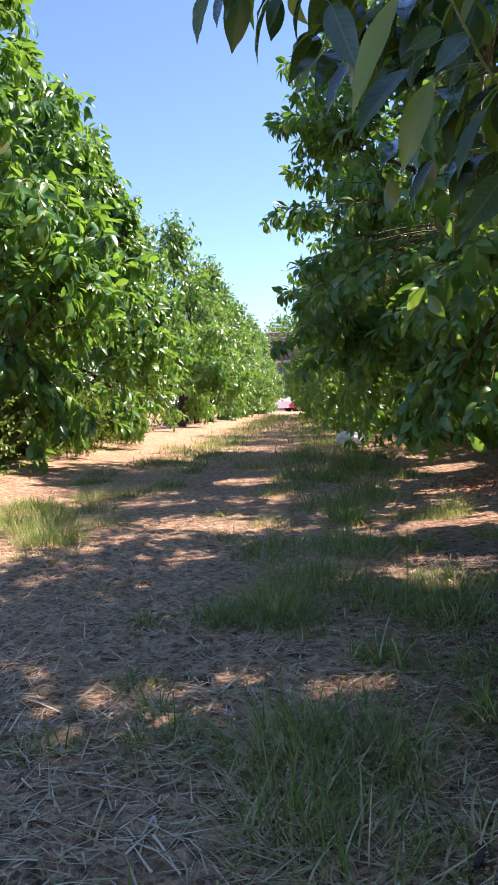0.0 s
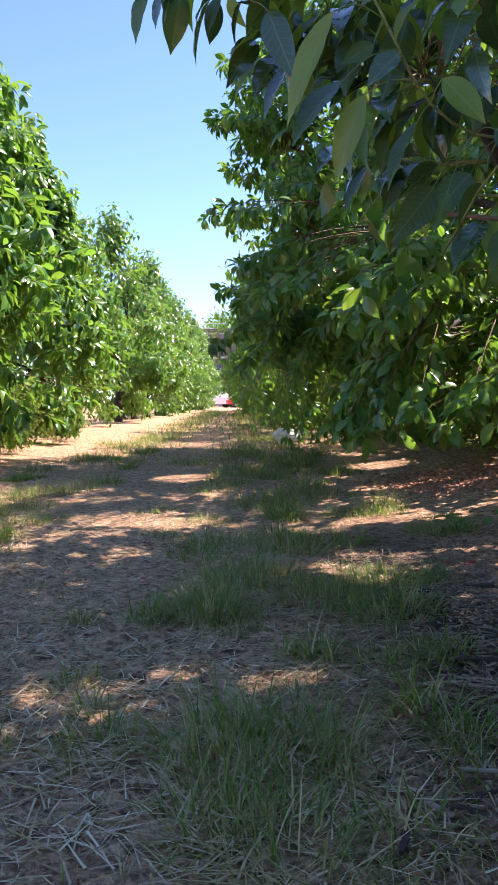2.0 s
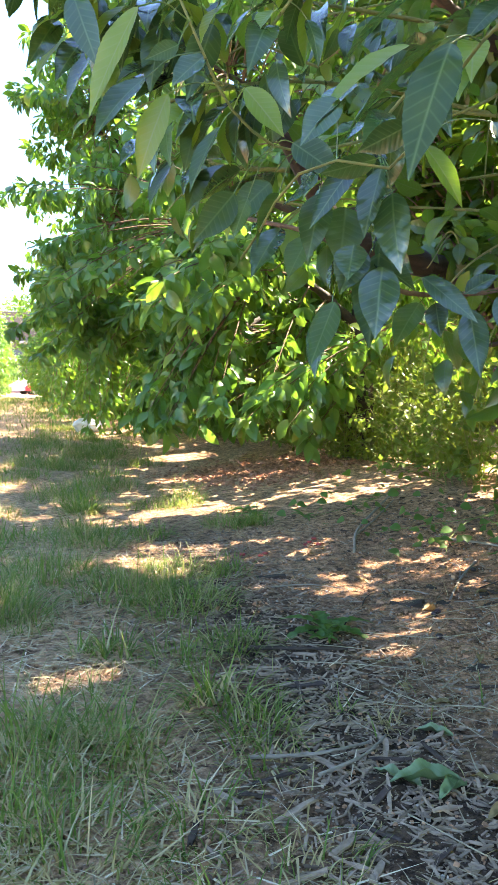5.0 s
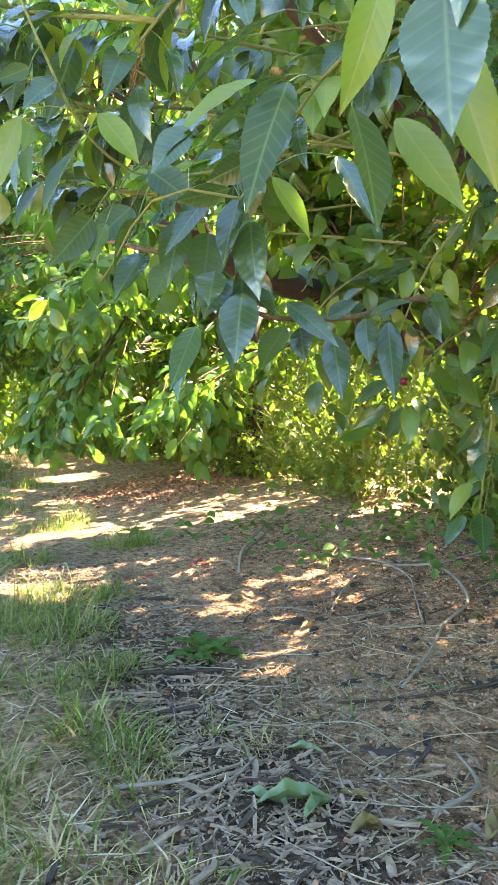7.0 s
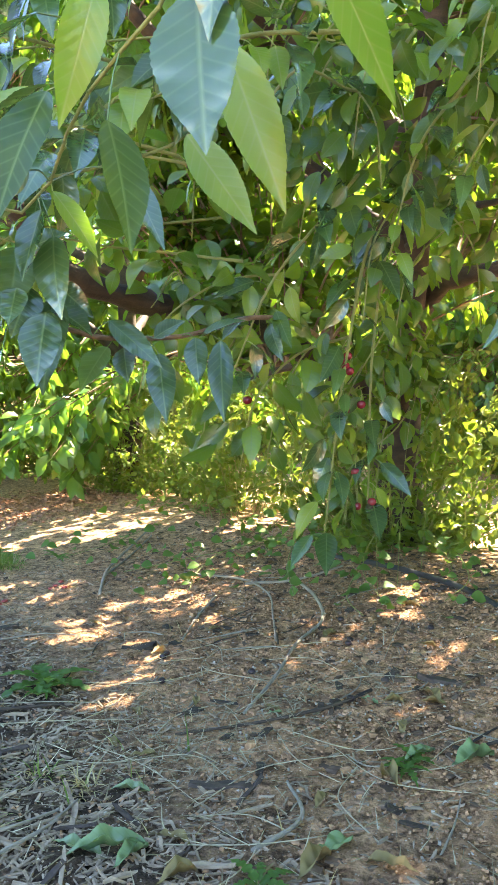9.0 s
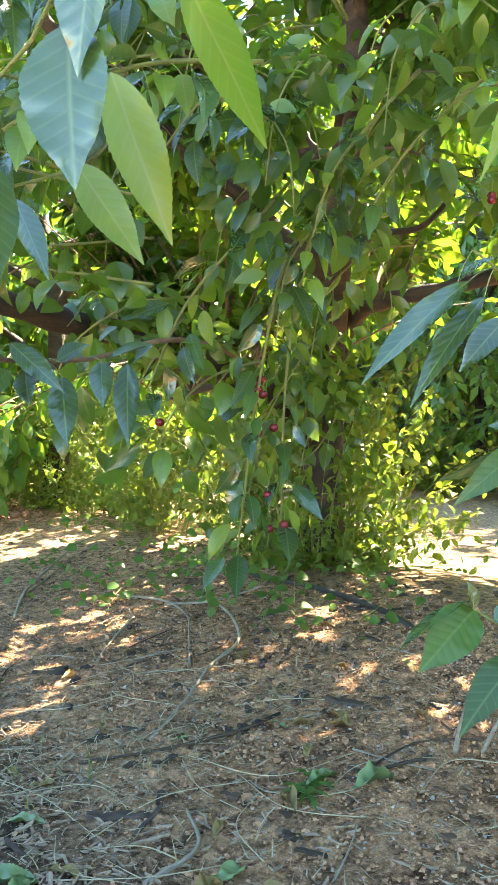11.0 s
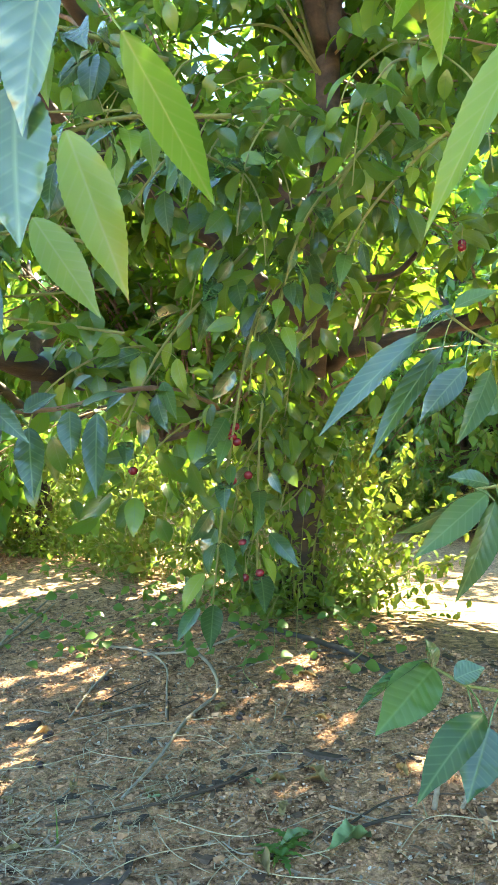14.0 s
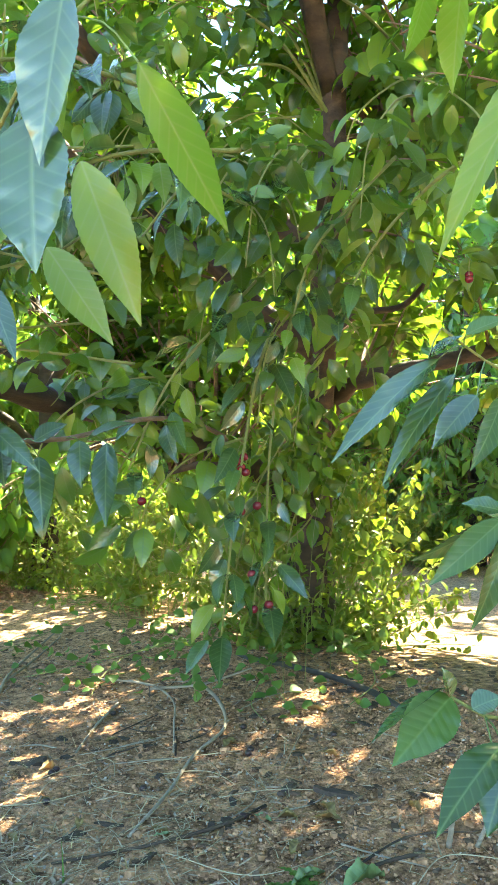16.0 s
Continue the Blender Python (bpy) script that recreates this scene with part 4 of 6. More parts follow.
def leaf_on(branch, base, tip, width, face=0.76, curl=None, name="leaf", mat=None, toward=None, gloss=False):
    """One leaf with its stalk, growing from the nearest point of the branch."""
    base, tip = np.array(base, float), np.array(tip, float)
    line = np.array(branch["curve"]).reshape(-1, 3)
    foot = line[np.argmin(np.linalg.norm(line - base, axis=1))]
    if mat is None:                              # old leaves tilt their upper side to the open sky over the path
        lean = np.array([0.75, 0.5, 0.7]) - tip
        tip = tip + lean / np.linalg.norm(lean) * 0.42 * np.linalg.norm(tip - base)
    axis = tip - base
    span = float(np.linalg.norm(axis))
    c = leaf_rng.uniform(0.10, 0.45) if curl is None else curl
    nor = np.array([-0.55, -0.7, 0.35]) * face + np.array([0, 0, 1.0]) * (1 - face) + leaf_rng.normal(0, 0.17 if mat is not None else 0.42, 3)
    if toward is not None:
        nor = np.array(toward, float) - base
    axis_u = axis / span
    nor = nor - axis_u * nor.dot(axis_u)
    nor /= np.linalg.norm(nor)
    # turn the start so that the bent blade still ends at its tip
    bent = axis_u * math.cos(c / 2) + nor * math.sin(c / 2)
    nor2 = nor * math.cos(c / 2) - axis_u * math.sin(c / 2)
    grown = span * (c / 2) / math.sin(c / 2)
    one = lambda a: np.array([a], float)
    v, f, uv = leaf_arrays(28, one((0, 0, 0)), one(bent), one(nor2), one(grown), one(width * 1.02), one(c))
    gap = foot - base
    dist = float(np.linalg.norm(gap))
    if 0.004 < dist < 0.14:
        stalk = smooth_curve([(0, 0, 0), tuple(gap * 0.5 + np.array([0, 0, 0.12 * dist])), tuple(gap)], 6)
        tv, tf = tube_arrays(stalk[None], np.full((1, 6), 0.0011), 5)
        q = tf.reshape(-1, 4) + len(v)
        f = np.concatenate([f, q[:, [0, 1, 2]].ravel(), q[:, [0, 2, 3]].ravel()])
        v = np.concatenate([v, tv])
        uv = np.concatenate([uv, np.full((len(tv), 2), 0.5)])
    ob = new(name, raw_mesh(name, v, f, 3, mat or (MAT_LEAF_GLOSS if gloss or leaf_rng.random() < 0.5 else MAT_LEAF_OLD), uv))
    ob.location = tuple(base)
    ob.parent = branch
    ob.matrix_parent_inverse = Matrix.Identity(4)
    return ob


def leafy_branch(points, r, count, length, tree=None, start=0.15, droop=0.9, mat=None):
    """A leafy shoot: one twig, with leaves along it."""
    rng = np.random.default_rng(int(leaf_rng.integers(1 << 30)))
    ob = hero_branch(points, r, tree)
    line = smooth_curve(points, 60)
    tan = unit(np.gradient(line, axis=0))
    for i in range(count):
        t = start + (1 - start) * (i + rng.random()) / count
        k = min(59, int(t * 59))
        side = np.cross(tan[k], rng.normal(0, 1, 3))
        side /= np.linalg.norm(side)
        ax = 0.35 * tan[k] + 0.7 * side + np.array([0, 0, -1.0]) * droop * rng.uniform(0.4, 1.2)
        ax /= np.linalg.norm(ax)
        base = line[k] + ax * rng.uniform(0.015, 0.04) + side * 0.02
        ln = length * rng.uniform(0.65, 1.2)
        leaf_on(ob, base, base + ax * ln, ln * rng.uniform(0.40, 0.52), rng.uniform(0.15, 0.7), rng.uniform(0.2, 1.0), mat=MAT_LEAF_HERO if rng.random() < 0.25 else None)
    return ob


def joined_branch(points, r, count, length, tree=None, start=0.1, droop=0.55):
    """A leafy shoot farther off: its leaves are one mesh."""
    rng = np.random.default_rng(int(leaf_rng.integers(1 << 30)))
    tree = tree or near_tree
    ob = hero_branch(points, r, tree)
    line = smooth_curve(points, 80)
    tan = unit(np.gradient(line, axis=0))
    k = np.clip(((start + (1 - start) * rng.random(count)) * 79).astype(int), 0, 79)
    side = unit(np.cross(tan[k], rng.normal(0, 1, (count, 3))))
    ax = unit(0.35 * tan[k] + 0.7 * side + np.array([0, 0, -1.0]) * droop * rng.uniform(-0.2, 1.2, (count, 1)))
    pos = line[k] + side * 0.03 + ax * rng.uniform(0.01, 0.05, (count, 1)) + rng.normal(0, 0.035, (count, 3))
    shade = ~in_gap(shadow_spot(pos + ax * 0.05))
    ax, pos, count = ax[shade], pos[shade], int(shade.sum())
    nor = unit(np.array([-0.3, -0.35, 0.6]) + rng.normal(0, 0.6, (count, 3)))
    ln = length * rng.uniform(0.65, 1.2, count)
    v, f, uv = leaf_arrays(9, pos, ax, nor, ln, ln * rng.uniform(0.46, 0.62, count), rng.uniform(0.15, 1.2, count))
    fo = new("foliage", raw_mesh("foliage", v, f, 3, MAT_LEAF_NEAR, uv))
    fo.parent = ob
    tagged(fo, "drooping dark green leaves", kind="stuff")
    return ob


branch_a = hero_branch([(2.55, 2.1, 2.1), (1.9, 1.65, 1.8), (1.16, 1.19, 1.27), (1.11, 1.22, 1.20), (1.09, 1.27, 1.14), (1.06, 1.38, 1.10), (1.05, 1.48, 1.06), (1.03, 1.57, 0.99), (0.95, 1.60, 1.00), (0.88, 1.85, 0.90)], 0.0042, near_tree)
leaf_on(branch_a, (1.110, 1.226, 1.14), (1.141, 1.266, 0.995), 0.100, gloss=True, toward=(0.2, 0.4, 1.5))
leaf_on(branch_a, (1.23, 1.40, 1.19), (1.31, 1.38, 0.98), 0.075, mat=MAT_LEAF_HERO, toward=(0.75, 0.3, 0.9))
leaf_on(branch_a, (1.22, 1.49, 1.10), (1.29, 1.42, 0.96), 0.060, mat=MAT_LEAF_HERO, toward=(0.75, 0.3, 0.9))
leaf_on(branch_a, (1.17, 1.11, 1.16), (1.29, 1.14, 1.03), 0.050, mat=MAT_LEAF_HERO, toward=(0.75, 0.3, 0.9))
leaf_on(branch_a, (1.12, 1.17, 1.25), (1.14, 1.26, 1.11), 0.075, gloss=True, toward=(0.2, 0.4, 1.6))
leaf_on(branch_a, (0.97, 1.11, 1.06), (0.95, 1.15, 0.95), 0.040, mat=MAT_LEAF_HERO, toward=(0.75, 0.3, 0.9))
leaf_on(branch_a, (1.04, 1.29, 1.02), (1.07, 1.30, 0.89), 0.062)
leaf_on(branch_a, (1.00, 1.37, 1.07), (0.95, 1.40, 0.92), 0.061)
leaf_on(branch_a, (1.01, 1.40, 1.09), (0.92, 1.54, 1.00), 0.063)
leaf_on(branch_a, (0.95, 1.59, 1.08), (0.90, 1.62, 1.02), 0.049)
leaf_on(branch_a, (1.01, 1.49, 1.02), (0.96, 1.56, 1.00), 0.042)
leaf_on(branch_a, (1.03, 1.64, 1.02), (0.96, 1.71, 1.01), 0.039)
leaf_on(branch_a, (1.05, 1.53, 1.01), (1.11, 1.53, 0.93), 0.035, mat=MAT_LEAF_HERO)
leaf_on(branch_a, (1.15, 1.53, 1.05), (1.19, 1.49, 0.94), 0.040)
leaf_on(branch_a, (1.02, 1.69, 1.03), (0.95, 1.73, 0.93), 0.045)
leaf_on(branch_a, (0.98, 1.33, 1.13), (0.92, 1.59, 1.10), 0.052)



branch_b = hero_branch([(2.62, 3.20, 0.98), (2.25, 2.70, 1.00)] + [(1.73, 2.23, 0.97), (1.43, 2.06, 0.89), (1.20, 1.99, 0.89), (1.08, 1.96, 0.96), (0.93, 2.08, 1.02)], 0.009, near_tree, MAT_TWIG)
leaf_on(branch_b, (1.10, 1.94, 1.02), (1.09, 1.96, 0.91), 0.086)
leaf_on(branch_b, (1.13, 1.93, 1.02), (1.15, 1.94, 0.94), 0.064)
leaf_on(branch_b, (1.12, 1.93, 0.95), (1.09, 1.95, 0.86), 0.074)
leaf_on(branch_b, (1.17, 1.94, 0.94), (1.15, 1.96, 0.76), 0.086)
leaf_on(branch_b, (1.07, 1.92, 0.84), (1.02, 1.89, 0.70), 0.066)
leaf_on(branch_b, (1.10, 1.96, 0.94), (1.08, 1.97, 0.87), 0.059)
leaf_on(branch_b, (1.29, 2.00, 0.91), (1.39, 1.97, 0.82), 0.051)
leaf_on(branch_b, (1.29, 2.01, 0.86), (1.24, 2.03, 0.77), 0.063)
leaf_on(branch_b, (1.32, 2.00, 0.86), (1.33, 2.00, 0.79), 0.051)
leaf_on(branch_b, (1.39, 1.99, 0.85), (1.40, 1.97, 0.71), 0.063)
leaf_on(branch_b, (1.49, 2.03, 0.89), (1.50, 2.03, 0.79), 0.055)
leaf_on(branch_b, (1.56, 2.05, 0.89), (1.55, 2.01, 0.71), 0.061)
leaf_on(branch_b, (1.38, 1.99, 0.88), (1.45, 1.99, 0.92), 0.047)
leaf_on(branch_b, (1.54, 2.11, 0.90), (1.63, 2.06, 0.94), 0.051)
leaf_on(branch_b, (1.16, 1.94, 0.92), (1.23, 1.92, 0.87), 0.064)
leaf_on(branch_b, (1.04, 1.97, 0.97), (1.00, 1.99, 0.89), 0.059)
leaf_on(branch_b, (1.00, 2.02, 0.99), (0.93, 2.00, 0.89), 0.060)
leaf_on(branch_b, (1.12, 1.94, 1.02), (1.18, 1.91, 1.05), 0.048)
leaf_on(branch_b, (1.18, 1.98, 0.97), (1.25, 1.97, 0.91), 0.055)

branch_c = hero_branch([(1.75, 2.55, 1.75)] + [(1.30, 1.86, 1.19), (1.11, 1.81, 1.11), (0.91, 1.78, 1.07), (0.83, 1.74, 1.11), (0.77, 1.71, 1.20), (0.73, 1.77, 1.33)], 0.0042, near_tree)
leaf_on(branch_c, (0.68, 1.62, 1.18), (0.62, 1.68, 1.05), 0.051, mat=MAT_LEAF_HERO)
leaf_on(branch_c, (0.70, 1.70, 1.12), (0.62, 1.71, 1.03), 0.053)
leaf_on(branch_c, (0.74, 1.75, 1.12), (0.70, 1.79, 1.00), 0.051, mat=MAT_LEAF_HERO)
leaf_on(branch_c, (0.82, 1.75, 1.08), (0.77, 1.77, 0.98), 0.046)
leaf_on(branch_c, (0.93, 1.80, 1.00), (0.89, 1.81, 0.91), 0.048)
leaf_on(branch_c, (0.88, 1.81, 0.99), (0.86, 1.84, 0.93), 0.043)
leaf_on(branch_c, (0.85, 1.72, 1.13), (0.91, 1.71, 1.06), 0.046, mat=MAT_LEAF_HERO)
leaf_on(branch_c, (0.99, 1.63, 1.12), (0.92, 1.62, 1.05), 0.048)
leaf_on(branch_c, (1.03, 1.54, 1.14), (0.93, 1.61, 1.06), 0.060, mat=MAT_LEAF_HERO)
leaf_on(branch_c, (1.10, 1.78, 1.05), (1.08, 1.82, 0.94), 0.060)
leaf_on(branch_c, (1.12, 1.78, 1.01), (1.14, 1.80, 0.88), 0.070)
leaf_on(branch_c, (1.07, 1.82, 0.93), (1.06, 1.83, 0.87), 0.060)
leaf_on(branch_c, (1.11, 1.79, 0.89), (1.10, 1.81, 0.77), 0.074)
leaf_on(branch_c, (1.03, 1.80, 0.83), (0.98, 1.80, 0.72), 0.048)
leaf_on(branch_c, (0.86, 1.82, 1.00), (0.79, 1.85, 0.92), 0.058)
leaf_on(branch_c, (0.98, 1.77, 1.04), (0.93, 1.80, 0.98), 0.058)
leaf_on(branch_c, (0.93, 1.73, 1.06), (1.00, 1.72, 1.01), 0.056)
leaf_on(branch_c, (0.79, 1.72, 1.17), (0.74, 1.75, 1.13), 0.046)
leaf_on(branch_c, (0.75, 1.72, 1.18), (0.70, 1.74, 1.16), 0.028)
leaf_on(branch_c, (1.01, 1.82, 1.01), (0.99, 1.85, 0.90), 0.060)
leaf_on(branch_c, (0.94, 1.89, 1.04), (0.87, 1.93, 0.97), 0.057)

branch_d = hero_branch([(2.6, 0.6, 1.7)] + [(1.55, 0.83, 1.29), (1.46, 0.88, 1.19), (1.40, 0.92, 1.23), (1.32, 0.97, 1.26)], 0.0042, side_tree)
leaf_on(branch_d, (1.427, 0.844, 1.148), (1.417, 0.974, 0.978), 0.047, mat=MAT_LEAF_HERO)
leaf_on(branch_d, (1.367, 0.894, 1.198), (1.397, 0.934, 1.118), 0.043, mat=MAT_LEAF_HERO)
leaf_on(branch_d, (1.347, 0.914, 1.198), (1.357, 0.954, 1.148), 0.034, mat=MAT_LEAF_HERO)
leaf_on(branch_d, (1.417, 0.854, 1.188), (1.427, 0.884, 1.138), 0.034, mat=MAT_LEAF_HERO)
leaf_on(branch_d, (1.447, 0.844, 1.068), (1.447, 0.874, 1.008), 0.059, mat=MAT_LEAF_HERO)

branch_e = hero_branch([(2.8, 0.55, 1.35)] + [(2.08, 1.15, 0.88), (1.83, 1.16, 0.92), (1.72, 1.17, 0.95), (1.66, 1.19, 0.99)], 0.0042, side_tree)
leaf_on(branch_e, (1.664, 1.200, 0.950), (1.544, 1.270, 0.810), 0.046)
leaf_on(branch_e, (1.684, 1.190, 0.930), (1.614, 1.250, 0.780), 0.037)
leaf_on(branch_e, (1.704, 1.170, 0.900), (1.674, 1.220, 0.830), 0.043)
leaf_on(branch_e, (1.744, 1.160, 0.900), (1.704, 1.180, 0.800), 0.040)
leaf_on(branch_e, (1.784, 1.160, 0.880), (1.754, 1.200, 0.840), 0.041)
leaf_on(branch_e, (1.684, 1.170, 0.980), (1.754, 1.150, 1.010), 0.032)
leaf_on(branch_e, (1.654, 1.210, 0.950), (1.684, 1.170, 0.980), 0.031)

branch_f = hero_branch([(2.8, 0.55, 1.2)] + [(2.00, 1.10, 0.75), (1.76, 1.10, 0.75), (1.64, 1.10, 0.74)], 0.0042, side_tree)
leaf_on(branch_f, (1.642, 1.102, 0.736), (1.582, 1.172, 0.686), 0.032)
leaf_on(branch_f, (1.652, 1.092, 0.736), (1.592, 1.152, 0.656), 0.040)
leaf_on(branch_f, (1.652, 1.082, 0.726), (1.622, 1.112, 0.606), 0.044)
leaf_on(branch_f, (1.662, 1.082, 0.716), (1.652, 1.112, 0.636), 0.036)
leaf_on(branch_f, (1.692, 1.122, 0.746), (1.662, 1.162, 0.756), 0.030)

branch_g = hero_branch([(2.9, 0.5, 0.95)] + [(1.69, 0.96, 0.49), (1.61, 1.01, 0.52), (1.55, 1.04, 0.53), (1.52, 1.06, 0.55)], 0.0042, side_tree)
leaf_on(branch_g, (1.52, 1.06, 0.55), (1.45, 1.07, 0.49), 0.057)
leaf_on(branch_g, (1.51, 1.06, 0.56), (1.44, 1.09, 0.51), 0.035)
leaf_on(branch_g, (1.52, 1.06, 0.55), (1.52, 1.07, 0.58), 0.026)
leaf_on(branch_g, (1.54, 1.01, 0.51), (1.47, 1.03, 0.43), 0.046)
leaf_on(branch_g, (1.56, 1.02, 0.49), (1.53, 1.02, 0.42), 0.052)
leaf_on(branch_g, (1.53, 1.04, 0.54), (1.57, 1.03, 0.55), 0.032)
leaf_on(branch_g, (1.55, 1.03, 0.49), (1.51, 1.05, 0.46), 0.039)

# leafy shoots that hang over the path and in front of the trunk
leafy_branch([(0.99, 1.92, 1.38), (0.74, 2.16, 1.47), (0.54, 2.24, 1.55), (0.37, 2.26, 1.60)], 0.006, 44, 0.125)
leafy_branch([(1.03, 2.08, 1.25), (0.86, 2.25, 1.35), (0.74, 2.34, 1.43), (0.60, 2.38, 1.51)], 0.006, 40, 0.125)
leafy_branch([(1.10, 2.30, 1.18), (0.96, 2.44, 1.22), (0.83, 2.54, 1.31)], 0.006, 30, 0.125)
leafy_branch([(1.61, 2.39, 1.59), (1.14, 2.35, 1.58), (0.89, 2.26, 1.53), (0.67, 2.27, 1.45)], 0.006, 44, 0.11)
leafy_branch([(1.65, 2.34, 1.37), (1.26, 2.29, 1.38), (0.97, 2.17, 1.31), (0.76, 2.13, 1.23)], 0.006, 44, 0.115)
leafy_branch([(2.35, 2.42, 1.61), (2.00, 2.27, 1.28), (1.84, 2.30, 1.08), (1.74, 2.32, 0.85)], 0.006, 22, 0.105)
leafy_branch([(2.42, 2.40, 1.51), (2.10, 2.23, 1.19), (2.02, 2.22, 0.87), (1.99, 2.27, 0.41)], 0.006, 30, 0.105)
leafy_branch([(2.48, 2.25, 1.73), (2.21, 2.25, 1.30), (2.14, 2.25, 0.97), (2.12, 2.25, 0.48)], 0.006, 26, 0.105)
leafy_branch([(2.28, 2.22, 1.83), (2.01, 2.16, 1.56), (1.76, 2.08, 1.52), (1.67, 2.12, 1.39)], 0.006, 22, 0.105)
leafy_branch([(2.53, 2.15, 1.82), (2.28, 2.07, 1.59), (2.17, 2.09, 1.45), (2.09, 2.13, 1.14)], 0.006, 20, 0.1)
leafy_branch([(2.58, 1.81, 1.75), (2.35, 1.85, 1.58), (2.29, 1.99, 1.45), (2.25, 2.09, 1.28)], 0.006, 20, 0.1)
leafy_branch([(1.75, 2.10, 1.75), (1.30, 1.95, 1.62), (1.05, 1.90, 1.45), (0.92, 1.95, 1.28)], 0.006, 40, 0.125)
leafy_branch([(1.80, 1.90, 1.55), (1.45, 1.85, 1.42), (1.22, 1.86, 1.25), (1.10, 1.92, 1.10)], 0.006, 36, 0.12)
leafy_branch([(1.40, 2.05, 1.75), (0.95, 2.00, 1.70), (0.70, 2.02, 1.58), (0.58, 2.08, 1.42)], 0.006, 40, 0.125)
joined_branch([(1.17, 2.31, 1.42), (0.90, 2.44, 1.54), (0.71, 2.56, 1.56), (0.59, 2.66, 1.48)], 0.004, 26, 0.105)
joined_branch([(1.21, 2.45, 1.30), (1.01, 2.58, 1.40), (0.83, 2.71, 1.44), (0.71, 2.75, 1.35)], 0.004, 26, 0.105)
joined_branch([(1.21, 2.44, 1.61), (0.95, 2.56, 1.73), (0.66, 2.68, 1.79), (0.47, 2.71, 1.73)], 0.004, 26, 0.105)
joined_branch([(1.26, 2.58, 1.17), (1.09, 2.73, 1.22), (0.95, 2.75, 1.23), (0.87, 2.79, 1.14)], 0.004, 26, 0.105)
joined_branch([(1.58, 2.03, 1.25), (1.32, 2.26, 1.34), (1.11, 2.42, 1.43), (0.96, 2.48, 1.39)], 0.004, 26, 0.105)
joined_branch([(1.67, 2.15, 1.09), (1.45, 2.38, 1.14), (1.20, 2.49, 1.15), (1.09, 2.55, 1.03)], 0.004, 26, 0.105)
joined_branch([(1.80, 2.41, 1.27), (1.45, 2.38, 1.19), (1.19, 2.38, 1.14), (1.08, 2.44, 1.03)], 0.004, 26, 0.105)
joined_branch([(1.76, 2.36, 1.73), (1.40, 2.46, 1.66), (1.10, 2.48, 1.56), (0.90, 2.47, 1.42)], 0.004, 26, 0.105)
joined_branch([(2.00, 2.43, 1.14), (1.71, 2.40, 1.07), (1.55, 2.39, 0.94), (1.51, 2.42, 0.76)], 0.004, 26, 0.105)
joined_branch([(2.08, 2.28, 0.95), (1.91, 2.29, 0.89), (1.77, 2.27, 0.76), (1.74, 2.29, 0.59)], 0.004, 26, 0.105)
joined_branch([(1.93, 2.60, 1.75), (1.64, 2.56, 1.62), (1.46, 2.57, 1.46), (1.35, 2.56, 1.26)], 0.004, 26, 0.105)
joined_branch([(2.09, 2.49, 2.04), (1.90, 2.32, 1.86), (1.82, 2.26, 1.71), (1.81, 2.30, 1.52)], 0.004, 24, 0.096)
joined_branch([(1.96, 2.68, 1.68), (1.77, 2.48, 1.54), (1.67, 2.40, 1.39), (1.66, 2.41, 1.19)], 0.004, 24, 0.096)
joined_branch([(2.31, 2.30, 1.86), (2.08, 2.14, 1.71), (1.98, 2.10, 1.56), (1.97, 2.13, 1.37)], 0.004, 24, 0.096)
joined_branch([(2.68, 2.13, 2.12), (2.41, 2.05, 1.96), (2.27, 2.05, 1.81), (2.26, 2.10, 1.61)], 0.004, 24, 0.096)
joined_branch([(2.15, 2.67, 1.94), (2.14, 2.37, 1.78), (2.18, 2.22, 1.62), (2.23, 2.21, 1.41)], 0.004, 24, 0.096)
joined_branch([(2.77, 2.35, 1.92), (2.49, 2.25, 1.77), (2.35, 2.24, 1.62), (2.33, 2.28, 1.40)], 0.004, 24, 0.096)
joined_branch([(2.35, 2.39, 2.00), (2.08, 2.28, 1.84), (1.94, 2.26, 1.68), (1.92, 2.30, 1.48)], 0.004, 24, 0.096)
joined_branch([(2.86, 2.49, 1.42), (2.54, 2.40, 1.32), (2.37, 2.38, 1.17), (2.32, 2.39, 0.94)], 0.004, 24, 0.096)
joined_branch([(2.65, 2.66, 1.49), (2.54, 2.39, 1.37), (2.51, 2.25, 1.22), (2.52, 2.23, 0.99)], 0.004, 24, 0.096)
joined_branch([(2.30, 2.47, 1.92), (2.07, 2.31, 1.76), (1.96, 2.27, 1.60), (1.95, 2.29, 1.40)], 0.004, 24, 0.096)
joined_branch([(2.41, 2.03, 1.98), (2.33, 1.77, 1.80), (2.32, 1.64, 1.64), (2.35, 1.63, 1.46)], 0.004, 24, 0.096)
joined_branch([(2.52, 2.60, 1.68), (2.22, 2.47, 1.55), (2.06, 2.45, 1.39), (2.02, 2.47, 1.17)], 0.004, 24, 0.096)
joined_branch([(2.07, 2.53, 1.77), (2.02, 2.25, 1.63), (2.03, 2.12, 1.48), (2.05, 2.11, 1.29)], 0.004, 24, 0.096)
joined_branch([(2.16, 2.70, 1.83), (2.12, 2.41, 1.69), (2.14, 2.27, 1.53), (2.17, 2.26, 1.32)], 0.004, 24, 0.096)
joined_branch([(2.49, 2.00, 1.94), (2.25, 1.88, 1.78), (2.14, 1.85, 1.63), (2.14, 1.88, 1.46)], 0.004, 24, 0.096)
joined_branch([(2.43, 2.38, 1.41), (2.18, 2.22, 1.30), (2.06, 2.16, 1.17), (2.03, 2.16, 0.97)], 0.004, 24, 0.096)
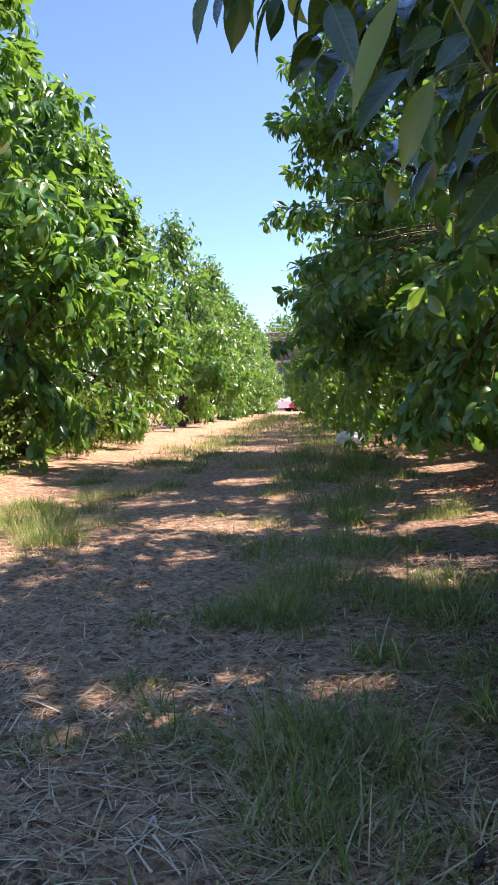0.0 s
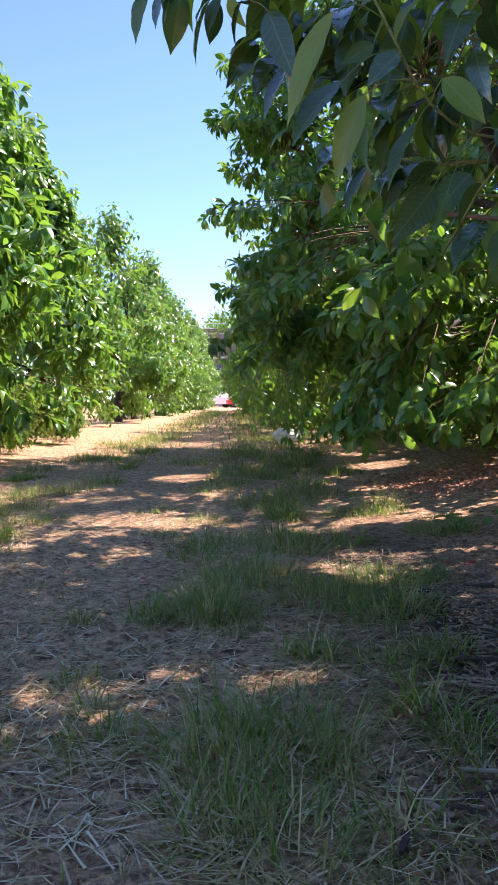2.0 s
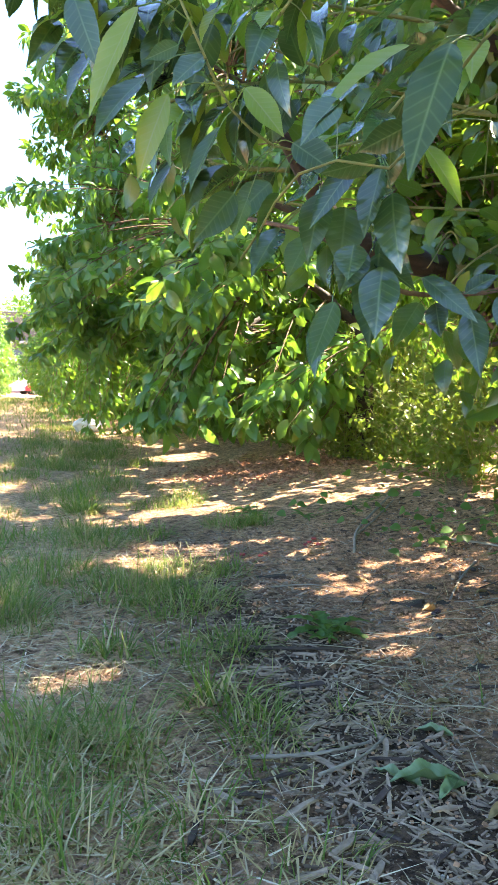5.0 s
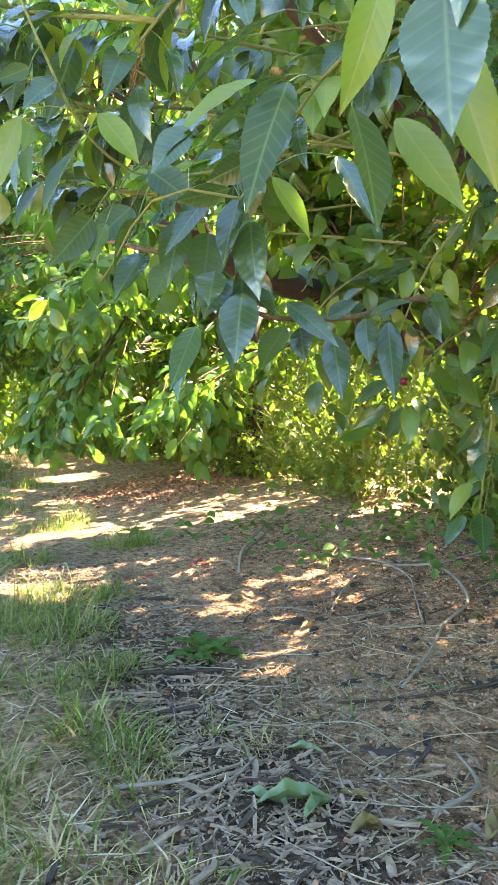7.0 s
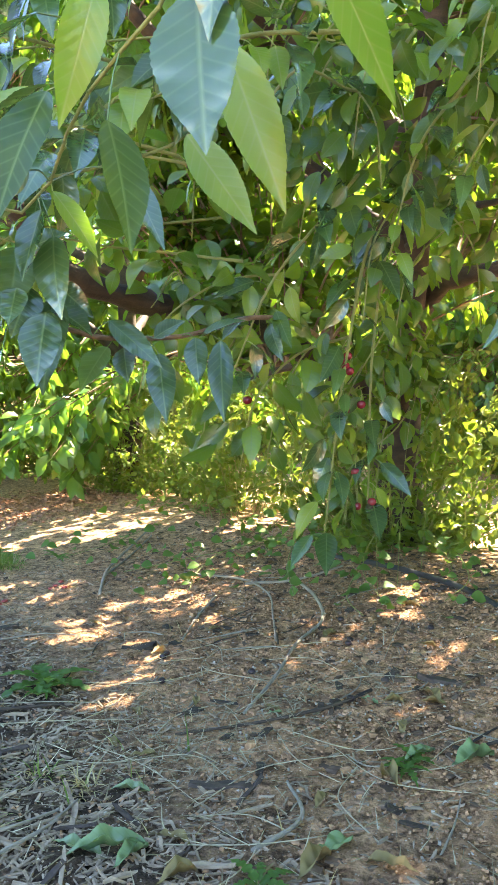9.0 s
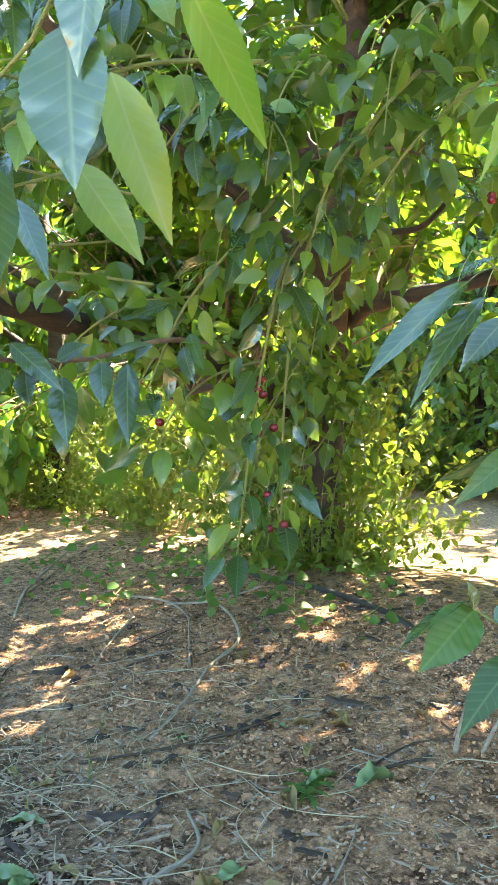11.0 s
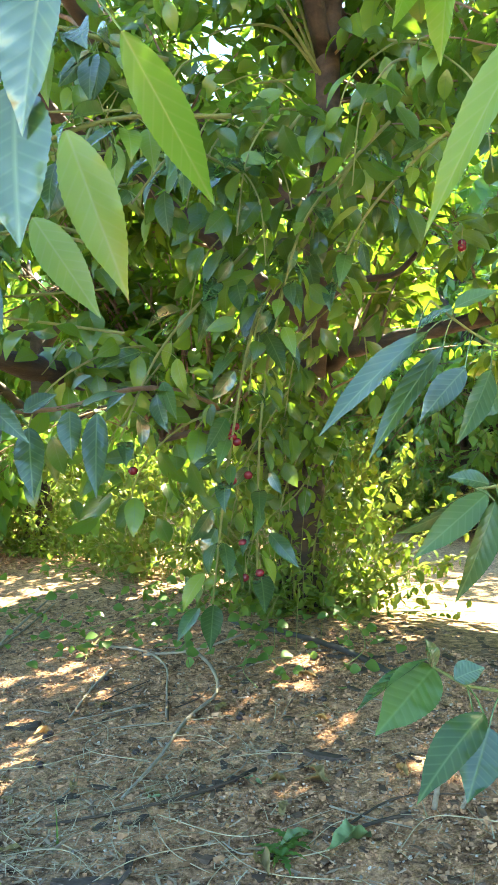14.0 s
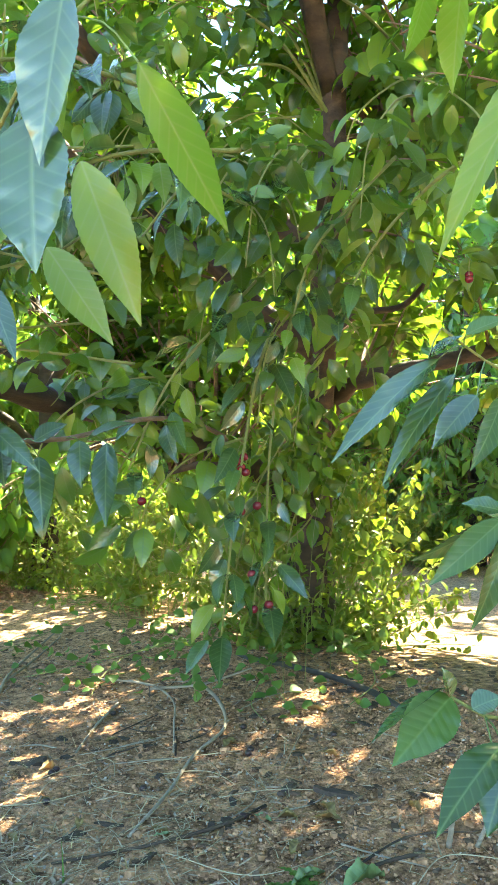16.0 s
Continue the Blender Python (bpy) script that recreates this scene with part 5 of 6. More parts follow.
# unseen boughs added on the far side of the two crowns, to shade the ground
for bx, by, bz in ((3.2, 4.05, 2.2), (3.5, 4.2, 2.6), (3.75, 4.1, 2.9), (3.9, 4.45, 3.1), (3.4, 4.5, 2.5), (4.1, 4.3, 3.4), (3.0, 3.9, 2.0), (3.6, 3.8, 2.5), (4.0, 2.55, 2.7), (4.2, 2.8, 2.9), (3.8, 2.7, 2.5), (4.3, 2.4, 3.1), (3.7, 2.3, 2.3)):
    joined_branch([(3.1 + 0.3 * (bx - 3.1), 3.3 + 0.3 * (by - 3.3), bz - 0.4), (bx - 0.3, by - 0.1, bz + 0.05), (bx, by, bz + 0.08), (bx + 0.3, by + 0.1, bz - 0.05)], 0.008, 70, 0.12, start=0.25)
# low shoots that hide the foot of the trunk
joined_branch([(2.85, 2.93, 1.21), (2.58, 2.79, 1.00), (2.44, 2.78, 0.80), (2.36, 2.77, 0.54)], 0.004, 26, 0.09)
joined_branch([(2.99, 2.97, 1.09), (2.74, 2.80, 0.91), (2.65, 2.82, 0.72), (2.57, 2.79, 0.43)], 0.004, 26, 0.09)
joined_branch([(2.49, 2.97, 1.06), (2.29, 2.87, 0.92), (2.18, 2.83, 0.76), (2.14, 2.84, 0.55)], 0.004, 26, 0.09)
joined_branch([(2.66, 2.99, 0.93), (2.45, 2.90, 0.76), (2.29, 2.87, 0.60), (2.23, 2.89, 0.41)], 0.004, 26, 0.09)
joined_branch([(2.97, 3.01, 0.85), (2.77, 2.91, 0.69), (2.59, 2.92, 0.55), (2.50, 2.89, 0.33)], 0.004, 26, 0.09)
joined_branch([(2.17, 2.91, 1.15), (1.99, 2.80, 0.97), (1.89, 2.75, 0.82), (1.86, 2.76, 0.65)], 0.004, 26, 0.09)
hero_branch([(2.85, 2.95, 1.40), (2.88, 2.72, 1.50), (2.90, 2.5, 1.49), (2.85, 2.3, 1.55)], 0.018, near_tree, MAT_BARK)

# short leafy spurs along the lower trunk and the lowest limb
spur_rng = np.random.default_rng(404)
for i in range(11):
    h = spur_rng.uniform(0.75, 1.35)
    k = np.interp(h, [0.7, 1.3, 2.0, 3.0], [3.17, 3.0, 2.76, 2.66]), np.interp(h, [0.7, 1.3, 2.0, 3.0], [3.38, 3.1, 2.73, 2.55])
    a = math.radians(225) + spur_rng.normal(0, 0.6)
    d = np.array([math.cos(a), math.sin(a)]) * spur_rng.uniform(0.2, 0.42)
    joined_branch([(k[0], k[1], h), (k[0] + d[0] * 0.5, k[1] + d[1] * 0.5, h + 0.06), (k[0] + d[0] * 0.85, k[1] + d[1] * 0.85, h - 0.02), (k[0] + d[0], k[1] + d[1], h - spur_rng.uniform(0.1, 0.25))], 0.0035, 34, 0.088)
for i in range(9):
    q = smooth_curve([(2.6, 3.2, 0.98), (2.11, 3.06, 1.09), (1.75, 2.89, 1.09)], 30)[int(spur_rng.integers(30))]
    d = np.array([spur_rng.normal(-0.05, 0.12), -spur_rng.uniform(0.05, 0.25)])
    joined_branch([tuple(q), (q[0] + d[0] * 0.5, q[1] + d[1] * 0.5, q[2] + 0.10), (q[0] + d[0], q[1] + d[1], q[2] + spur_rng.uniform(-0.1, 0.12))], 0.0035, 22, 0.09)
# leafy spurs along the two upper limbs
for line, n in (([(2.52, 2.93, 1.95), (2.18, 2.83, 2.04), (1.88, 2.79, 2.15), (1.4, 2.4, 2.4)], 20), ([(2.23, 3.04, 1.79), (1.87, 2.94, 1.89), (1.3, 2.7, 2.2)], 16), ([(2.66, 2.62, 2.5), (2.2, 2.45, 2.75), (1.7, 2.3, 2.72)], 16)):
    c = smooth_curve(line, 40)
    for i in range(n):
        q = c[int(spur_rng.integers(4, 40))]
        d = spur_rng.normal(0, 0.22, 2)
        joined_branch([tuple(q), (q[0] + d[0] * 0.5, q[1] + d[1] * 0.5, q[2] + 0.12), (q[0] + d[0], q[1] + d[1], q[2] + spur_rng.uniform(-0.15, 0.3))], 0.0035, 26, 0.105)
# a few boughs that close the crown beside the leader
for tip in ((2.02, 2.50, 2.33), (2.26, 2.98, 2.58), (2.30, 2.72, 2.30), (2.10, 2.90, 2.75)):
    joined_branch([(2.72, 2.66, 2.2), ((2.72 + tip[0]) / 2, (2.66 + tip[1]) / 2, tip[2] + 0.06), tip, (tip[0] - 0.15, tip[1] - 0.05, tip[2] - 0.14)], 0.007, 60, 0.105, start=0.3)

# ---- the far end of the path: parked cars, wall, tall grey building ----
def far_building():
    root = new("grey_building")
    root.location = (3.2, 102, 0)
    tagged(root, "tall weathered grey building with pale ledges, far behind the trees", "building")
    bm = bmesh.new()
    box(bm, (14.2, 8, 9.2), (0, 0, 4.6), 0.05)
    part("wall", bm, MAT_CONCRETE, root)
    for z in (3.1, 5.9):
        bm = bmesh.new()
        box(bm, (14.4, 0.5, 0.28), (0, -4.2, z), 0.03)
        part("ledge", bm, MAT_LEDGE, root, "pale concrete ledge")
    bm = bmesh.new()
    box(bm, (14.5, 8.3, 0.25), (0, 0, 9.3), 0.03)
    part("roof", bm, MAT_CONCRETE, root)
    for i in range(5):
        for z in (1.6, 4.5, 7.4):
            bm = bmesh.new()
            box(bm, (1.1, 0.1, 1.1), (-5.6 + 2.8 * i, -4.0, z), 0.02)
            w = part("window", bm, MAT_GLASS, root, "dark window pane")


def far_wall():
    ob = new("garden_wall")
    ob.location = (1.0, 78, 0)
    tagged(ob, "low pinkish block wall behind the parked cars", "wall")
    for i in range(9):
        bm = bmesh.new()
        box(bm, (1.96, 0.25, 1.35), (-8 + 2 * i, 0, 0.66), 0.02)
        part("panel", bm, MAT_PINKWALL, ob)
    bm = bmesh.new()
    box(bm, (18.2, 0.34, 0.1), (0, 0, 1.39), 0.02)
    part("coping", bm, MAT_LEDGE, ob, "pale coping")


def car(at, turn, paint, label):
    root = new("car")
    root.matrix_world = pose(at[0], at[1], at[2], 0, 0, turn)
    tagged(root, label, "car", "parked cars")
    side = [(-2.1, 0.35), (-2.12, 0.75), (-1.95, 0.98), (-1.5, 1.02), (-1.0, 1.42), (0.35, 1.46), (1.0, 1.02), (1.85, 0.88), (2.1, 0.7), (2.1, 0.35)]
    bm = bmesh.new()
    rings = []
    for y, inset in ((-0.86, 0.06), (-0.8, 0.0), (0.8, 0.0), (0.86, 0.06)):
        rings.append([bm.verts.new((x * (1 - inset * 0.3), y * (1.0 if z < 1.05 else 0.82), z - (inset if z > 0.5 else 0))) for x, z in side])
    k = len(side)
    for a, b in zip(rings, rings[1:]):
        for i in range(k):
            bm.faces.new((a[i], a[(i + 1) % k], b[(i + 1) % k], b[i]))
    bm.faces.new(list(reversed(rings[0])))
    bm.faces.new(rings[-1])
    bmesh.ops.recalc_face_normals(bm, faces=bm.faces)
    part("body", bm, paint, root)
    for s in (-1, 1):
        bm = bmesh.new()
        v = [bm.verts.new(p) for p in ((-1.25, s * 0.80, 1.04), (0.75, s * 0.80, 1.04), (0.3, s * 0.715, 1.36), (-0.95, s * 0.715, 1.36))]
        f = bm.faces.new(v)
        bmesh.ops.solidify(bm, geom=[f], thickness=0.03)
        part("side_window", bm, MAT_GLASS, root)
        bm = bmesh.new()
        bmesh.ops.create_uvsphere(bm, u_segments=10, v_segments=6, radius=0.12, matrix=Matrix.Translation((2.03, s * 0.6, 0.7)) @ Matrix.Diagonal((0.6, 1.4, 0.8, 1)))
        part("headlight", bm, MAT_LAMP, root)
        for x in (-1.3, 1.3):
            bm = bmesh.new()
            bmesh.ops.create_cone(bm, cap_ends=True, segments=20, radius1=0.32, radius2=0.32, depth=0.2, matrix=Matrix.Translation((x, s * 0.78, 0.32)) @ Matrix.Rotation(math.pi / 2, 4, "X"))
            tyre = part("wheel", bm, MAT_TYRE, root)
            bm = bmesh.new()
            bmesh.ops.create_cone(bm, cap_ends=True, segments=14, radius1=0.19, radius2=0.17, depth=0.03, matrix=Matrix.Translation((x, s * 0.89, 0.32)) @ Matrix.Rotation(math.pi / 2, 4, "X"))
            part("rim", bm, MAT_RIM, tyre)
    bm = bmesh.new()
    v = [bm.verts.new(p) for p in ((1.0, -0.74, 1.05), (1.0, 0.74, 1.05), (0.42, 0.66, 1.42), (0.42, -0.66, 1.42))]
    bmesh.ops.solidify(bm, geom=[bm.faces.new(v)], thickness=0.03)
    part("windscreen", bm, MAT_GLASS, root)
    return root


far_building()
far_wall()
car((-1.9, 71, 0), 205, MAT_WHITE_CAR, "white parked car at the end of the orchard path")
car((1.2, 69, 0), 185, MAT_RED_CAR, "red parked car at the end of the orchard path")
for z in (8.0, 8.6, 9.1):
    w = tube_object("overhead_wire", [(-30, 88, z + 0.4), (0, 88, z), (30, 88, z + 0.4)], 0.035, 0.035, MAT_LEDGE, 6, 20)
    tagged(w, "pale overhead wire strung across the far end", "wire", "overhead wires")
for x in (-30, 30):
    p = tube_object("utility_pole", [(x, 88, -0.3), (x, 88, 5), (x, 88, 9.9)], 0.14, 0.10, MAT_BARK, 10, 8)
    tagged(p, "wooden utility pole carrying the overhead wires", "pole")


def round_tree(x, y, h, r, seed, at_z=0.0):
    """A broad far-off tree: trunk, limbs and a crown of small leaf clumps."""
    rng = np.random.default_rng(seed)
    root = new("broadleaf_tree")
    root.location = (x, y, at_z)
    tagged(root, "olive-green broadleaf tree beyond the orchard", "tree", "trees beyond the orchard")
    tube_object("trunk", [(0, 0, -0.2), (0.1, 0, h * 0.3), (0, 0.1, h * 0.7)], 0.3, 0.1, MAT_BARK, 8, 8, root)
    for i in range(5):
        a = i * 1.26
        tube_object("limb", [(0.05, 0.05, h * 0.35), (math.cos(a) * r * 0.4, math.sin(a) * r * 0.4, h * 0.6), (math.cos(a) * r * 0.7, math.sin(a) * r * 0.7, h * 0.75)], 0.1, 0.03, MAT_BARK, 6, 8, root)
    n = 5000
    d = unit(rng.normal(0, 1, (n, 3)))
    lump = 1 + 0.25 * np.sin(3 * d[:, 0] + seed) * np.cos(4 * d[:, 1])
    p = d * (rng.random(n) ** 0.35 * lump)[:, None] * np.array([r, r, h * 0.36]) + np.array([0, 0, h * 0.64])
    ax = unit(rng.normal(0, 1, (n, 3)) + np.array([0, 0, -0.6]))
    v, f, uv = leaf_arrays(1, p, ax, unit(rng.normal(0, 1, (n, 3)) + d), np.full(n, 0.42), np.full(n, 0.24), rng.uniform(0.1, 0.8, n))
    cr = new("crown", raw_mesh("crown", v, f, 3, MAT_LEAF, uv))
    cr.parent = root
    tagged(cr, kind="stuff")


round_tree(-1.5, 112, 13.5, 5, 201)
round_tree(7, 114, 13.0, 6, 202)
round_tree(-3.6, 84, 4.6, 1.6, 203)
round_tree(16, 106, 12, 5, 204)
round_tree(-22, 120, 9, 5, 205)

# ---- small things on the ground ----
def on_ground(x, y, lift=0.0):
    return (x, y, float(ground_z(x, y)) + lift)


def stick(points, r, label, mat=None, group="fallen sticks", category="stick", name="fallen_stick"):
    pts = [on_ground(x, y, r * 0.8 + h) for x, y, h in points]
    ob = tube_object(name, pts, r, r * 0.6, mat or MAT_STICK, 7, 24, None, 0.14, np.random.default_rng(int(points[0][0] * 1000)))
    return tagged(ob, label, category, group)


stick([(2.33, 2.92, 0.03), (2.30, 2.78, 0.02), (2.20, 2.58, 0.006), (2.03, 2.46, 0.004), (1.82, 2.25, 0.004), (1.66, 2.12, 0.0)], 0.0062, "long curved grey-brown stick lying on bare soil")
stick([(2.12, 3.46, 0.02), (2.24, 3.12, 0.015), (2.22, 2.96, 0.01), (2.10, 2.72, 0.004), (1.99, 2.52, 0.0)], 0.0048, "bent grey stick lying on bare soil")
stick([(2.22, 3.12, 0.01), (2.36, 2.98, 0.02), (2.55, 2.95, 0.04)], 0.006, "short grey forked twig by the trunk")
stick([(2.07, 3.07, 0.01), (1.95, 2.95, 0.005), (1.76, 2.70, 0.0)], 0.005, "thin brown twig on bare soil")
stick([(1.98, 2.05, 0.004), (1.88, 2.03, 0.006), (1.68, 2.05, 0.003), (1.48, 2.11, 0.0)], 0.005, "straight dark stick lying across matted straw", MAT_BARK)
stick([(2.05, 2.62, 0.004), (1.98, 2.49, 0.0)], 0.005, "short dark twig on bare soil", MAT_BARK)
stick([(1.76, 3.46, 0.0), (1.90, 3.78, 0.01), (2.12, 4.10, 0.03), (2.38, 4.40, 0.06)], 0.007, "pale arched twig under the tree row")
stick([(1.88, 3.75, 0.0), (2.1, 4.05, 0.0), (2.36, 4.4, 0.0)], 0.006, "dry brown twig under the tree row")
stick([(2.10, 1.66, 0.0), (2.02, 1.68, 0.005), (1.94, 1.70, 0.0)], 0.005, "short twig on crumbly soil", MAT_BARK)
stick([(1.08, 2.50, 0.006), (1.18, 2.46, 0.008), (1.32, 2.42, 0.004)], 0.006, "dark stick lying in the mulch", MAT_BARK)
stick([(0.92, 1.90, 0.01), (1.03, 1.86, 0.02), (1.16, 1.90, 0.01)], 0.004, "grey weathered stick in the wood-chip mulch")
stick([(1.02, 1.80, 0.01), (1.12, 1.84, 0.015), (1.2, 1.92, 0.01)], 0.004, "grey weathered stick in the wood-chip mulch")
stick([(1.40, 1.62, 0.0), (1.52, 1.66, 0.006), (1.58, 1.80, 0.0)], 0.005, "thin pale stalk on crumbly soil")
stick([(2.15, 1.64, 0.0), (2.13, 1.60, 0.10), (2.10, 1.52, 0.20)], 0.006, "thin grey sapling stalk rising from the soil", group="sapling stalks", category="stalk", name="sapling_stalk")
stick([(2.19, 1.60, 0.0), (2.20, 1.56, 0.09), (2.17, 1.50, 0.17)], 0.005, "thin grey sapling stalk rising from the soil", group="sapling stalks", category="stalk", name="sapling_stalk")

# drip hose along the row
hose = tube_object("drip_hose", [on_ground(2.75, 3.5, -0.03), on_ground(2.74, 3.2, 0.006), on_ground(2.76, 2.8, 0.010), on_ground(2.70, 2.4, 0.008), on_ground(2.64, 2.1, -0.03)], 0.011, 0.011, MAT_HOSE, 8, 30)
tagged(hose, "black plastic drip hose half buried along the tree row", "hose")


def wood_chip(x, y, ln, wd, turn, seed, mat, label, name="wood_chip", group="large wood chips"):
    rng = np.random.default_rng(seed)
    bm = bmesh.new()
    bmesh.ops.create_grid(bm, x_segments=5, y_segments=2, size=0.5)
    for v in bm.verts:
        v.co.x *= ln * (1 + rng.normal(0, 0.05))
        v.co.y *= wd * (1 + rng.normal(0, 0.2)) * (1 - 0.5 * abs(v.co.x / ln))
        v.co.z = 0.10 * wd * math.sin(v.co.x / ln * 5) + rng.normal(0, 0.001)
    bmesh.ops.solidify(bm, geom=bm.faces[:], thickness=max(0.004, wd * 0.35))
    me = bpy.data.meshes.new(name)
    bm.to_mesh(me)
    bm.free()
    me.materials.append(mat)
    ob = new(name, me)
    ob.matrix_world = pose(x, y, float(ground_z(x, y)) + 0.008, rng.normal(0, 5), rng.normal(0, 6), turn)
    return tagged(ob, label, name.replace("_", " "), group)


MAT_DARKCHIP = plain_material("dark_wet_wood", (0.075, 0.055, 0.045), 0.8, 0, 0.4, 40.0, False, 0.2)
chip_rng = np.random.default_rng(5)
for i in range(46):
    x, y = 1.12 + chip_rng.normal(0, 0.20), 1.5 + 1.1 * chip_rng.random() ** 1.2
    wood_chip(x, y, chip_rng.uniform(0.05, 0.12), chip_rng.uniform(0.006, 0.013), chip_rng.uniform(0, 360), 300 + i, MAT_CHIP if chip_rng.random() < 0.6 else MAT_DARKCHIP, "weathered splinter of wood in the mulch")
wood_chip(2.16, 1.99, 0.13, 0.032, -50, 401, MAT_DARKCHIP, "broken piece of dark bark on the soil", "bark_piece", "bark pieces")
wood_chip(2.08, 2.10, 0.07, 0.025, 30, 402, MAT_DARKCHIP, "broken piece of dark bark on the soil", "bark_piece", "bark pieces")
wood_chip(1.64, 2.74, 0.10, 0.04, -35, 403, MAT_BARK, "flat piece of brown bark on the soil", "bark_piece", "bark pieces")
wood_chip(1.46, 1.85, 0.12, 0.03, -30, 404, MAT_DARKCHIP, "broken piece of dark bark on the soil", "bark_piece", "bark pieces")
wood_chip(1.34, 3.20, 0.10, 0.03, -20, 405, MAT_BARK, "reddish-brown scrap of bark in a sunny patch", "bark_piece", "bark pieces")
scrap_rng = np.random.default_rng(77)
for i in range(56):
    wood_chip(float(scrap_rng.uniform(1.55, 3.1)), float(scrap_rng.uniform(1.5, 2.9)), float(scrap_rng.uniform(0.02, 0.065)), float(scrap_rng.uniform(0.010, 0.026)),
              float(scrap_rng.uniform(0, 180)), 700 + i, MAT_BARK, "small blackish scrap of rotted bark on bare soil", "bark_piece", "bark pieces")


def ground_leaf(x, y, turn, ln, mat, label, curl=1.0, tilt=0.0, group="fallen leaves"):
    one = lambda a: np.array([a], float)
    v, f, uv = leaf_arrays(28, one((0, -ln / 2, 0)), one((0, 1, 0.25 * curl)), one((0, 0, 1)), one(ln), one(ln * 0.42), one(curl * 0.5))
    k = x * 37 + y * 11
    v[:, 2] += 0.045 * ln * np.sin(v[:, 1] / ln * 11 + k) * np.abs(v[:, 0]) / (ln * 0.2) + 0.018 * ln * np.sin(v[:, 1] / ln * 23 + 2 * k)
    v[:, 2] += (0.5 + 0.4 * math.sin(k)) * curl * np.abs(v[:, 0]) ** 1.5 / (ln * 0.2) ** 0.5
    v[:, 0] *= 1 - 0.25 * np.sin(v[:, 1] / ln * 7 + k) ** 2
    v[:, 2] -= v[:, 2].min()
    ob = new("fallen_leaf", raw_mesh("fallen_leaf", v, f, 3, mat, uv))
    ob.matrix_world = pose(x, y, float(ground_z(x, y)) + 0.003, tilt, tilt * 0.5, turn)
    return tagged(ob, label, "leaf", group)


MAT_WILT = leaf_material("wilted_leaf", [(0.0, (0.20, 0.30, 0.14)), (1.0, (0.27, 0.36, 0.20))], (0.15, 0.3, 0.12), 0.2, 0.5, True, True)
for i, (x, y, turn, ln) in enumerate(((1.19, 1.74, 80, 0.14), (1.15, 1.77, 40, 0.10), (1.22, 1.70, 120, 0.09), (1.94, 2.01, 20, 0.055), (1.72, 2.08, 80, 0.045), (1.86, 1.74, 100, 0.10), (1.93, 1.66, 95, 0.13), (1.52, 1.56, 110, 0.11), (1.30, 1.92, 60, 0.08))):
    ground_leaf(x, y, turn, ln, MAT_WILT, "wilted grey-green fallen leaf, curled on the ground", 0.9, 4)
fall_rng = np.random.default_rng(8)
for i, (x, y) in enumerate(((2.14, 2.46), (1.92, 1.86), (2.05, 1.91), (1.98, 1.97), (1.26, 1.61), (1.60, 2.25), (1.45, 2.28), (1.62, 3.05), (2.3, 2.2), (2.42, 2.05), (1.75, 1.70), (1.38, 1.55), (2.22, 1.80), (2.5, 2.5), (1.30, 1.72), (1.9, 2.75))):
    ground_leaf(x, y, fall_rng.uniform(0, 360), fall_rng.uniform(0.05, 0.09), MAT_DEAD_LEAF, "dry tan fallen leaf curled on the soil", fall_rng.uniform(0.6, 1.8), fall_rng.normal(0, 8), "dry fallen leaves")


def fruit(x, y, z, r, mat, name, label, group, squash=0.9, seed=0):
    bm = bmesh.new()
    bmesh.ops.create_uvsphere(bm, u_segments=16, v_segments=10, radius=r)
    rng = np.random.default_rng(seed)
    for v in bm.verts:
        v.co.z *= squash
        v.co.z -= 0.22 * r * math.exp(-(v.co.x ** 2 + v.co.y ** 2) / (0.25 * r) ** 2) * (v.co.z > 0)
        v.co += Vector(rng.normal(0, 0.015 * r, 3))
    for f in bm.faces:
        f.smooth = True
    me = bpy.data.meshes.new(name)
    bm.to_mesh(me)
    bm.free()
    me.materials.append(mat)
    ob = new(name, me)
    ob.location = (x, y, z)
    if label:
        tagged(ob, label, "cherry", group)
    return ob


for i, (x, y) in enumerate(((1.68, 2.62), (2.14, 2.36), (1.91, 2.04), (2.16, 2.38), (1.66, 2.60), (1.80, 2.33), (1.58, 2.42), (2.25, 2.55), (2.4, 2.3), (2.02, 3.0))):
    fruit(x, y, float(ground_z(x, y)) + 0.008, 0.0105, MAT_OLD_CHERRY, "fallen_cherry", "dark shrivelled cherry lying on the soil", "fallen cherries", 0.8, i)
for i, (x, y) in enumerate(((1.40, 3.56), (1.43, 3.60), (1.66, 3.72), (1.63, 3.68), (1.68, 3.66), (1.34, 3.62), (1.70, 3.78))):
    fruit(x, y, float(ground_z(x, y)) + 0.006, 0.0125, MAT_RED, "fallen_plum", "bright red overripe fruit lying on the soil", "fallen red fruit", 0.5, 40 + i)


def bag(x, y):
    """A crumpled bag: a dented, folded skin lying on the grass."""
    rng = np.random.default_rng(9)
    bm = bmesh.new()
    bmesh.ops.create_icosphere(bm, subdivisions=4, radius=0.5)
    for v in bm.verts:
        n = noise.fractal(v.co * 3.1 + Vector((3, 1, 2)), 1.0, 2.0, 4)
        v.co *= 1 + 0.28 * n
        v.co.x *= 0.42
        v.co.y *= 0.25
        v.co.z = max(-0.12, v.co.z * 0.26)
    ob = part("plastic_bag", bm, MAT_BAG, None)
    ob.location = on_ground(x, y, 0.10)
    tagged(ob, "crumpled pale blue-white plastic bag lying on the grass", "bag")


bag(1.22, 12.7)


